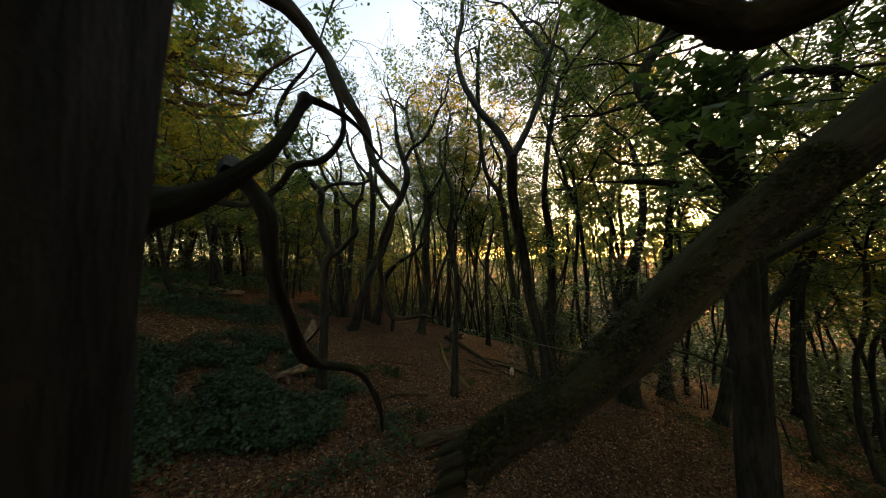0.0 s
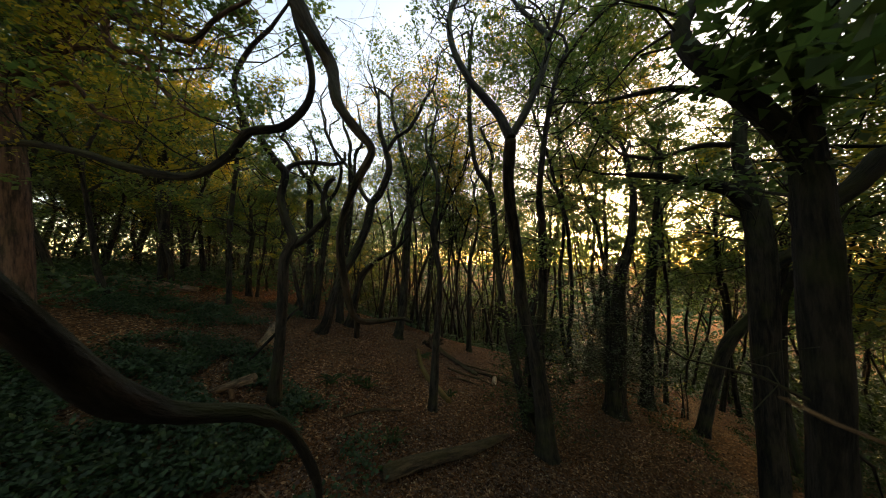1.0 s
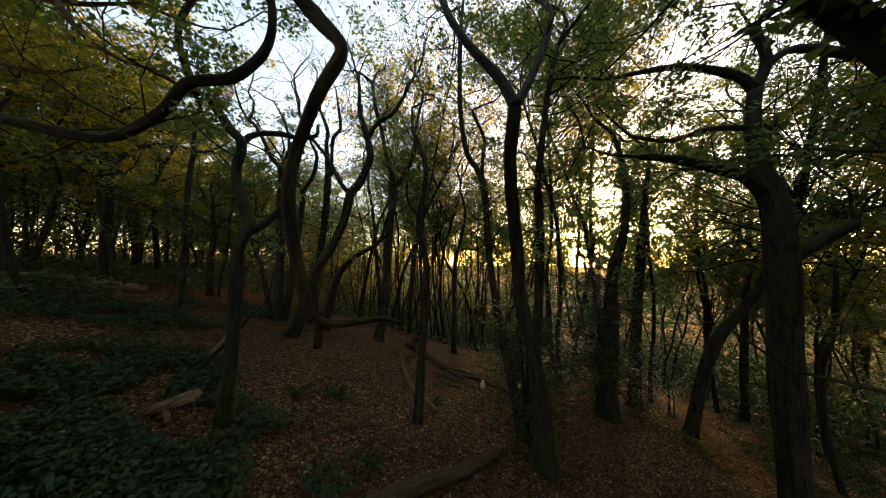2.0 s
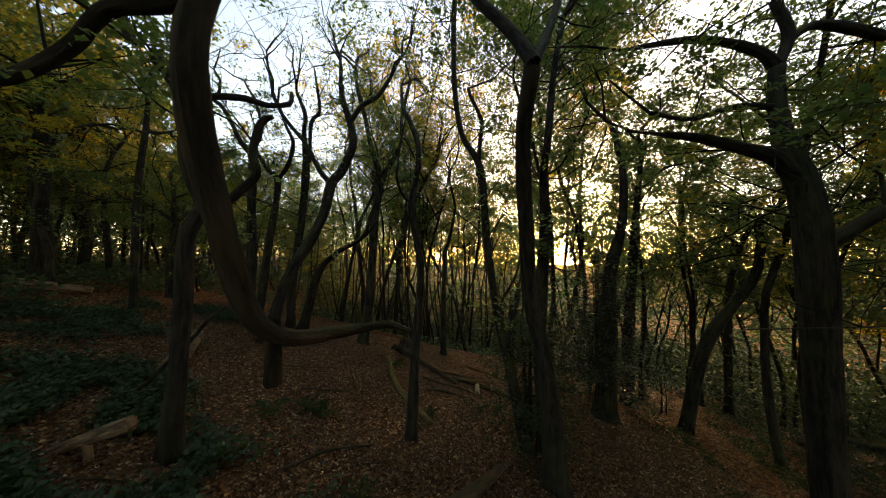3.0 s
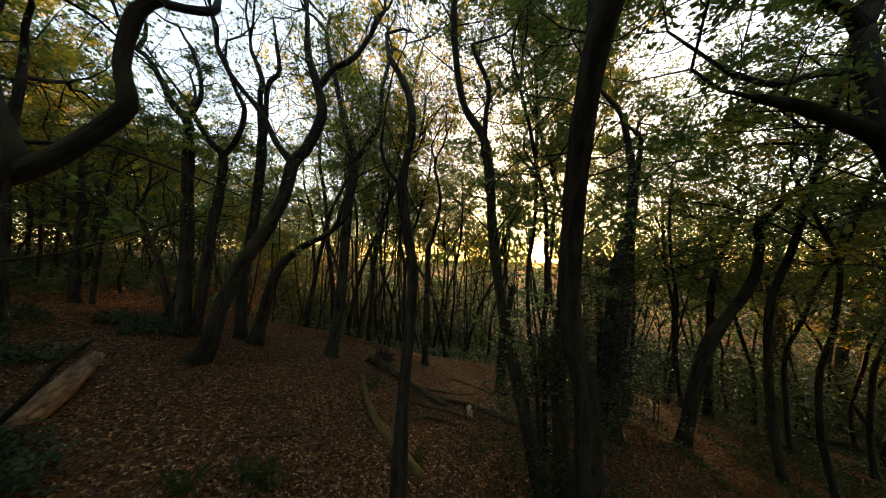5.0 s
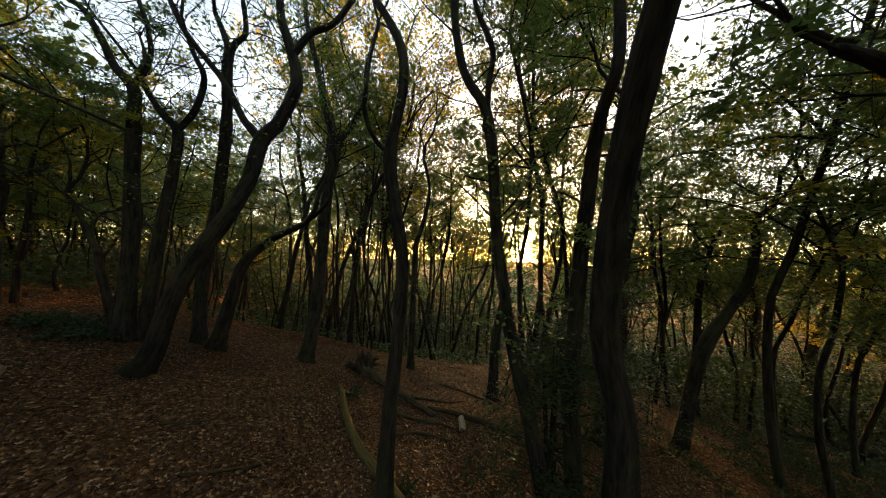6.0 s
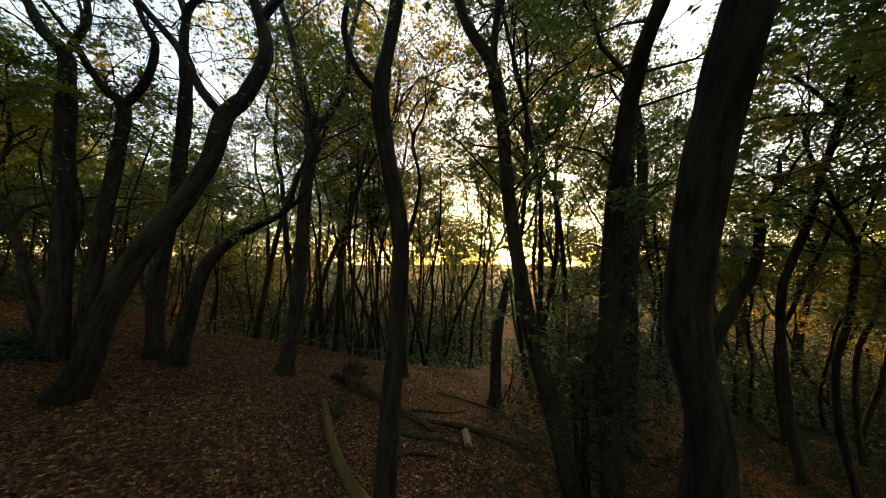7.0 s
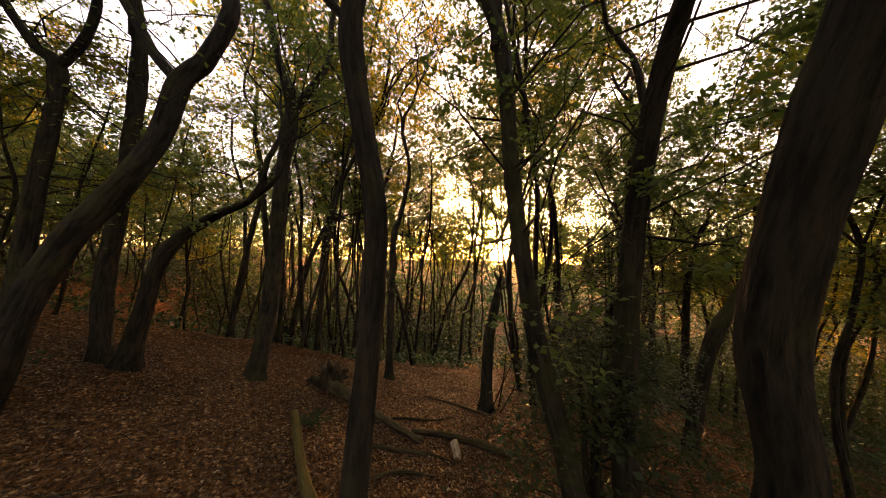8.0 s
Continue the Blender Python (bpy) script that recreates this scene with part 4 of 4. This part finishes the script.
# ---- undergrowth, dead wood and litter ----
def evergreen(x, y, seed, height, wide, label, leaf=LEAF_DARK, size=0.07, name="holly_bush", low=0.15):
    """A dense bush: a few stems with tiers of level sprays that shorten towards the top."""
    rng = np.random.default_rng(seed)
    random.seed(seed)
    top = thing(name, (x, y, soil(x, y)), label, "bush")
    w, spots = Wood(), []
    for k in range(3):
        lean = rng.normal(0, 0.10, 2) * wide
        stem = [(lean[0] * s, lean[1] * s, height * s - 0.15, 0.07 * (1.05 - s)) for s in np.linspace(0, 1, 7)]
        w.tube(spline(stem, 0.3), 6, 0.1)
    tiers = int(height / 0.26)
    for k in range(tiers):
        z = height * (low + (0.97 - low) * (k + rng.uniform(0, 1)) / tiers)
        reach = wide * (1 - (z / height) ** 1.6) * rng.uniform(0.75, 1.15) + 0.2
        for j in range(8):
            a = rng.uniform(0, 6.283)
            d = np.array((math.cos(a), math.sin(a), rng.normal(0.02, 0.15)))
            shoot(w, spots, np.array((0.0, 0.0, z)), d / np.linalg.norm(d), reach, 0.014, 1, rng, 3, 0.3, -0.03, step=2.5)
    part("stemwork", w.mesh("stemwork", BARK), top, kind="stuff")
    part("foliage", leaves_mesh("foliage", thin(np.array(spots) + (x, y, soil(x, y)), 2600, rng) - np.array((x, y, soil(x, y))), leaf, 9, 0.10, size, rng, flat=0.4), top, kind="stuff")
    return top


evergreen(6.55, 9.9, 41, 5.2, 1.25, "dark holly bush beside an oak")
evergreen(7.9, 11.9, 42, 3.4, 1.3, "low dark holly bush on the slope")
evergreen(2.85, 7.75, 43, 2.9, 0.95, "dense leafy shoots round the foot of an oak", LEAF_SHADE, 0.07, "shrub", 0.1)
# its sunlit look comes from the leaf colour
gold = thicket(44, 2.6, 1.0, LEAF_SUNLIT, "young oak with leaves coloured as sunlit", 3, "sapling", "sapling", 0.12, 3)
gold.location = (4.9, 12.2, soil(4.9, 12.2))


def bramble_patch(label, seed, count, beds, leaf=LEAF_BRAMBLE):
    rng = np.random.default_rng(seed)
    spots = []
    for x, y, rx, ry, share in beds:
        n = int(count * share)
        a, r = rng.uniform(0, 6.283, n), np.sqrt(rng.uniform(0, 1, n)) * (1 + rng.normal(0, 0.12, n))
        for px, py in zip(x + np.cos(a) * r * rx, y + np.sin(a) * r * ry):
            if noise.noise((px * 0.9, py * 0.9, 1.0)) > -0.12 and (px < 5 or glade(px, py) > 0.7):
                h = 0.10 + 0.16 * (0.5 + noise.noise((px * 2.3, py * 2.3, 5.0)))
                spots.append((px, py, soil(px, py) + h * rng.uniform(0.3, 1.0)))
    return tagged(new("brambles", leaves_mesh("brambles", spots, leaf, 2, 0.06, 0.075, rng)), label, "brambles", kind="stuff")


bramble_patch("dark green brambles covering the leaf litter", 51, 28000,
              [(-3.5, 5.2, 2.5, 1.7, 0.50), (-4.7, 7.4, 1.5, 1.0, 0.15), (-7.6, 10.2, 2.6, 1.5, 0.2), (-6.4, 13.3, 1.9, 0.9, 0.1), (-6.0, 5.2, 1.5, 1.3, 0.1)])
# sparse growth in the shade-darkened leaf, so the lower slope looks deeper in shade
bramble_patch("thin green growth on the lower slope", 52, 26000,
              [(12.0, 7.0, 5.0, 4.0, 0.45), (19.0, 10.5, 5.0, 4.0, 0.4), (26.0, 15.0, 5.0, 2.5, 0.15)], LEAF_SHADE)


def litter(label, seed, count, x0, x1, y0, y1, size):
    rng = np.random.default_rng(seed)
    spots = [(x, y, soil(x, y) + 0.012) for x, y in zip(rng.uniform(x0, x1, count), y0 + (y1 - y0) * rng.uniform(0, 1, count) ** 1.25)]
    me = leaves_mesh("leaf_litter", spots, LEAF_LITTER, 1, 0.008, size, rng, flat=0.4, fold=0.5, corners=3)
    return tagged(new("leaf_litter", me), label, "leaf litter", kind="stuff")


litter("fallen brown oak leaves scattered thickly", 61, 170000, -6.5, 8.0, 2.5, 15.5, 0.038)
litter("fallen brown oak leaves on the slopes", 62, 24000, -14.0, 18.0, 2.0, 19.0, 0.07)


def timber(name, label, category, points, bark, sides=10, rough=0.18, limbs=(), part_name="stem"):
    """A piece of fallen wood: one stem, with side branches as parts."""
    random.seed(len(label) * 7 + len(points))
    x, y, z, r = points[0]
    top = thing(name, (x, y, z), label, category)
    back = Matrix.Translation((-x, -y, -z))
    for i, pts in enumerate([points] + list(limbs)):
        w = Wood()
        s = spline(pts, 0.07)
        w.tube(s[::-1], sides, rough)
        n = len(s)
        base = len(w.v) - n * sides
        w.f.append(tuple(base + k for k in reversed(range(sides))))
        me = w.mesh(part_name if i == 0 else "side_branch", bark)
        me.transform(back)
        part(part_name if i == 0 else "side_branch", me, top)
    return top


def rest(pts, lift=0.6):
    """Lay (x, y, r) points on the soil."""
    return [(x, y, soil(x, y) + r * lift, r) for x, y, r in pts]


BARK_LOG = bark_material("log_bark", (0.02, 0.014, 0.009), (0.11, 0.075, 0.042), (0.05, 0.046, 0.014), 0.6)
BARK_PALE = bark_material("bare_pale_wood", (0.22, 0.16, 0.10), (0.62, 0.48, 0.32), moss_amount=0.1)
BARK_YELLOW = bark_material("algae_bark", (0.045, 0.032, 0.012), (0.20, 0.135, 0.045), (0.12, 0.095, 0.022), 0.6)
ROOT_SOIL = bark_material("torn_root", (0.012, 0.008, 0.006), (0.05, 0.032, 0.02), moss_amount=0.1)
timber("fallen_log", "curved fallen bough lying on leaf litter", "log", rest([(-0.55, 4.95, 0.11), (0.12, 5.5, 0.11), (0.85, 6.0, 0.10), (1.45, 6.5, 0.08), (1.9, 6.9, 0.04)], 0.8), BARK_LOG)
timber("fallen_log", "yellow-green bent bough lying on leaf litter", "log",
       [(-0.10, 11.05, 0.36, 0.06), (-0.03, 10.6, 0.22, 0.068), (0.03, 10.1, 0.15, 0.07), (0.10, 9.6, 0.17, 0.072), (0.24, 9.1, 0.13, 0.078), (0.48, 8.5, 0.12, 0.08), (0.72, 7.9, 0.06, 0.085)], BARK_YELLOW)
timber("uprooted_log", "fallen trunk with torn roots at one end", "log", rest([(0.62, 12.75, 0.15), (1.2, 11.9, 0.09), (1.85, 10.75, 0.07), (2.0, 10.55, 0.06)], 0.9), BARK_LOG,
       limbs=[[(0.62, 12.75, -0.10, 0.12), (0.48, 12.85, 0.15, 0.10), (0.40, 12.8, 0.45, 0.04)], [(0.62, 12.78, -0.12, 0.10), (0.75, 12.9, 0.2, 0.09), (0.72, 12.95, 0.38, 0.03)],
              [(0.6, 12.8, -0.2, 0.09), (0.3, 12.95, 0.0, 0.07), (0.15, 13.0, 0.12, 0.03)], [(0.6, 12.75, -0.15, 0.12), (0.55, 12.95, 0.25, 0.10), (0.56, 13.0, 0.36, 0.06)]])
timber("fallen_log", "long thin fallen trunk across the litter", "log", rest([(1.95, 10.95, 0.05), (2.6, 10.75, 0.065), (3.3, 10.3, 0.075), (3.9, 9.8, 0.08)], 0.9), BARK_LOG)
for pts in ([(0.95, 10.6, 0.035), (1.5, 10.35, 0.04), (2.05, 10.2, 0.03), (2.4, 9.95, 0.015)], [(0.9, 9.75, 0.03), (1.35, 9.85, 0.035), (1.9, 9.7, 0.02)], [(1.3, 11.3, 0.03), (1.9, 11.55, 0.035), (2.7, 11.5, 0.025), (3.3, 11.7, 0.012)],
            [(3.0, 12.9, 0.02), (3.7, 12.4, 0.03), (4.3, 11.7, 0.025)], [(-0.4, 7.0, 0.02), (-1.0, 6.75, 0.028), (-1.5, 6.3, 0.02)], [(-1.9, 8.6, 0.016), (-1.3, 8.75, 0.02), (-0.8, 9.0, 0.012)]):
    timber("dead_branch", "crooked dead branch lying on leaf litter", "branch", rest(pts, 0.8), BARK_LOG, 7)
timber("cut_log", "short pale cut log with bare wood", "log", [(2.46, 10.0, soil(2.46, 10.0) + 0.07, 0.075), (2.52, 10.16, soil(2.52, 10.16) + 0.12, 0.075), (2.56, 10.3, soil(2.56, 10.3) + 0.16, 0.072)], BARK_PALE)
timber("dead_log", "pale barkless log leaning in the brambles", "log", rest([(-4.05, 8.3, 0.15), (-4.3, 9.1, 0.16), (-4.7, 10.1, 0.15), (-4.95, 10.7, 0.10)], 0.9), BARK_DEAD)
timber("dead_branch", "pale broken branch beside a twisted oak", "branch", [(-3.0, 6.12, 1.60, 0.085), (-3.4, 6.18, 1.46, 0.07), (-3.85, 6.27, 1.28, 0.06), (-4.2, 6.35, 1.16, 0.03)], BARK_DEAD,
       limbs=[[(-3.45, 6.18, 1.45, 0.045), (-3.40, 6.16, 1.30, 0.04), (-3.38, 6.14, 1.10, 0.03)]])
timber("dead_branch", "dark crooked dead branch behind a twisted oak", "branch",
       [(-4.3, 7.56, 1.62, 0.02), (-4.14, 7.51, 1.50, 0.028), (-3.92, 7.46, 1.40, 0.035), (-3.52, 7.37, 1.77, 0.034), (-3.11, 7.28, 2.2, 0.03), (-2.87, 7.23, 2.5, 0.024), (-2.62, 7.17, 2.68, 0.014)], BARK,
       limbs=[[(-3.92, 7.46, 1.40, 0.03), (-3.75, 7.45, 1.25, 0.03), (-3.6, 7.4, 1.05, 0.03)]])
timber("fallen_log", "old fallen trunk on the upper slope", "log", rest([(-8.6, 5.6, 0.10), (-7.8, 6.0, 0.12), (-6.9, 6.6, 0.09)], 0.9), BARK_LOG)
timber("fallen_log", "pale fallen trunk on the upper slope", "log", rest([(-12.6, 12.2, 0.16), (-11.0, 12.8, 0.18), (-9.6, 13.6, 0.13)], 1.3), BARK_DEAD)
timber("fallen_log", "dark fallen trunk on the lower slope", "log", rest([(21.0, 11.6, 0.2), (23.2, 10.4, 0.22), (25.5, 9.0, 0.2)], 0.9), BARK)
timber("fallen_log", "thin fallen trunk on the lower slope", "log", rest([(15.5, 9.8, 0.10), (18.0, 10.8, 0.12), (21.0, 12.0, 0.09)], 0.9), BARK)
timber("dead_branch", "thin pale twig hanging near a mossy limb", "branch",
       [(0.624, 1.075, 3.595, 0.0020), (0.598, 1.075, 3.601, 0.0020), (0.429, 1.081, 3.621, 0.0016), (0.280, 1.088, 3.653, 0.0013), (0.189, 1.088, 3.692, 0.0010)], BARK_DEAD, 6, 0.05, part_name="twig")


def root_plate(x, y):
    """The torn root mass at the butt of the fallen trunk."""
    random.seed(5)
    top = thing("root_plate", (x, y, soil(x, y)), "dark upturned root mass of a fallen oak", "roots")
    for k in range(11):
        a = k * 0.571 + random.uniform(-0.2, 0.2)
        r = random.uniform(0.28, 0.52)
        w = Wood()
        w.tube(spline([(0, 0, 0.16, 0.10), (0.3 * r * math.cos(a), 0.08 * random.uniform(-1, 1), 0.18 + 0.45 * r * math.sin(a), 0.085),
                       (0.75 * r * math.cos(a), 0.14 * random.uniform(-1, 1), 0.18 + 0.8 * r * abs(math.sin(a)), 0.055),
                       (r * math.cos(a), 0.2 * random.uniform(-1, 1), 0.16 + 1.1 * r * abs(math.sin(a)), 0.014)], 0.05), 8, 0.35)
        part("root", w.mesh("root", ROOT_SOIL), top)
    return top


root_plate(0.56, 12.85)


def bracken(label, seed, count, x0, x1, y0, y1):
    rng = np.random.default_rng(seed)
    spots = []
    for i in range(count):
        x, y = rng.uniform(x0, x1), rng.uniform(y0, y1)
        if in_clearing(x, y) and y < 15 or noise.noise((x * 0.25, y * 0.25, 4.0)) < -0.25:
            continue
        spots.append((x, y, soil(x, y) + rng.uniform(0.05, 0.55)))
    me = leaves_mesh("bracken", spots, LEAF_BRAMBLE, 6, 0.2, 0.17, rng, flat=0.6, corners=3)
    return tagged(new("bracken", me), label, "undergrowth", kind="stuff")


bracken("low dark undergrowth beneath the far trees", 91, 11000, -36, 14, 17.5, 52)
bracken("low dark undergrowth on the upper slope", 92, 4000, -34, -9, 8, 20)
bracken("low dark undergrowth on the lower slope", 93, 12000, 15, 58, -6, 40)


def stick(seed, length):
    random.seed(seed)
    pts, a, x, y = [], 0.0, 0.0, 0.0
    for i in range(5):
        pts.append((x, y, 0.012 + 0.012 * random.random(), 0.013 * (1 - 0.14 * i)))
        a += random.uniform(-0.45, 0.45)
        x, y = x + length / 4 * math.cos(a), y + length / 4 * math.sin(a)
    w = Wood()
    w.tube(spline(pts, 0.12), 6, 0.15)
    me = w.mesh("stick", BARK_LOG if seed % 2 else BARK_DEAD)
    return tagged(new("stick", me), "thin dead stick lying on leaf litter", "stick", "sticks on the litter")


stick_rng = np.random.default_rng(71)
sticks = [stick(81, 0.5), stick(82, 0.8), stick(83, 1.1), stick(84, 0.35)]
for i in range(64):
    x, y = stick_rng.uniform(-4.5, 7.0), stick_rng.uniform(4.2, 14.5)
    e = 0.2
    m = Matrix.LocRotScale((x, y, soil(x, y) + 0.015), Euler((math.atan((soil(x, y + e) - soil(x, y - e)) / (2 * e)), -math.atan((soil(x + e, y) - soil(x - e, y)) / (2 * e)), stick_rng.uniform(0, 6.28))), None)
    if i < len(sticks):
        sticks[i].matrix_basis = m
    else:
        copy_thing(sticks[i % len(sticks)], m)


def fern(x, y, seed, size):
    """A low fern: arching fronds of paired leaflets."""
    rng = np.random.default_rng(seed)
    top = thing("fern", (x, y, soil(x, y)), "small green fern growing through leaf litter", "fern", "ferns in the clearing")
    v, f = [], []
    for i in range(15):
        s = i / 15
        cx, cz = s * size, size * (0.75 * s - 0.65 * s * s)
        wide = size * 0.30 * math.sin(math.pi * min(1, 0.15 + 0.85 * s)) * (1 - 0.5 * s)
        for sign in (-1, 1):
            b = len(v)
            v += [(cx, 0, cz), (cx + size * 0.05, sign * wide * 0.5, cz + 0.012), (cx + size * 0.07, sign * wide, cz - 0.01), (cx + size * 0.03, sign * wide * 0.55, cz - 0.008)]
            f.append((b, b + 1, b + 2, b + 3) if sign > 0 else (b + 3, b + 2, b + 1, b))
    me = mesh_of("frond", v, f, LEAF_BRAMBLE, False)
    for k in range(9):
        ob = part("frond", me, top)
        ob.matrix_basis = pose(0, 0, 0.02, 0, rng.uniform(-25, 10), k * 40 + rng.uniform(-14, 14))
    return top


for i, (x, y, s) in enumerate([(-2.1, 7.55, 0.38), (-1.55, 7.85, 0.34), (-1.3, 7.7, 0.30), (0.15, 11.2, 0.40), (0.75, 8.3, 0.26), (-0.5, 5.9, 0.30)]):
    fern(x, y, 90 + i, s)

# the orange sunlight on this bush is carried by its leaf colour
sunlit = thicket(45, 2.2, 0.9, LEAF_SUNLIT, "bush with sunlit gold put into its leaf colour", 3, "shrub", "shrub", 0.12, 4)
sunlit.location = (10.6, 10.9, soil(10.6, 10.9))
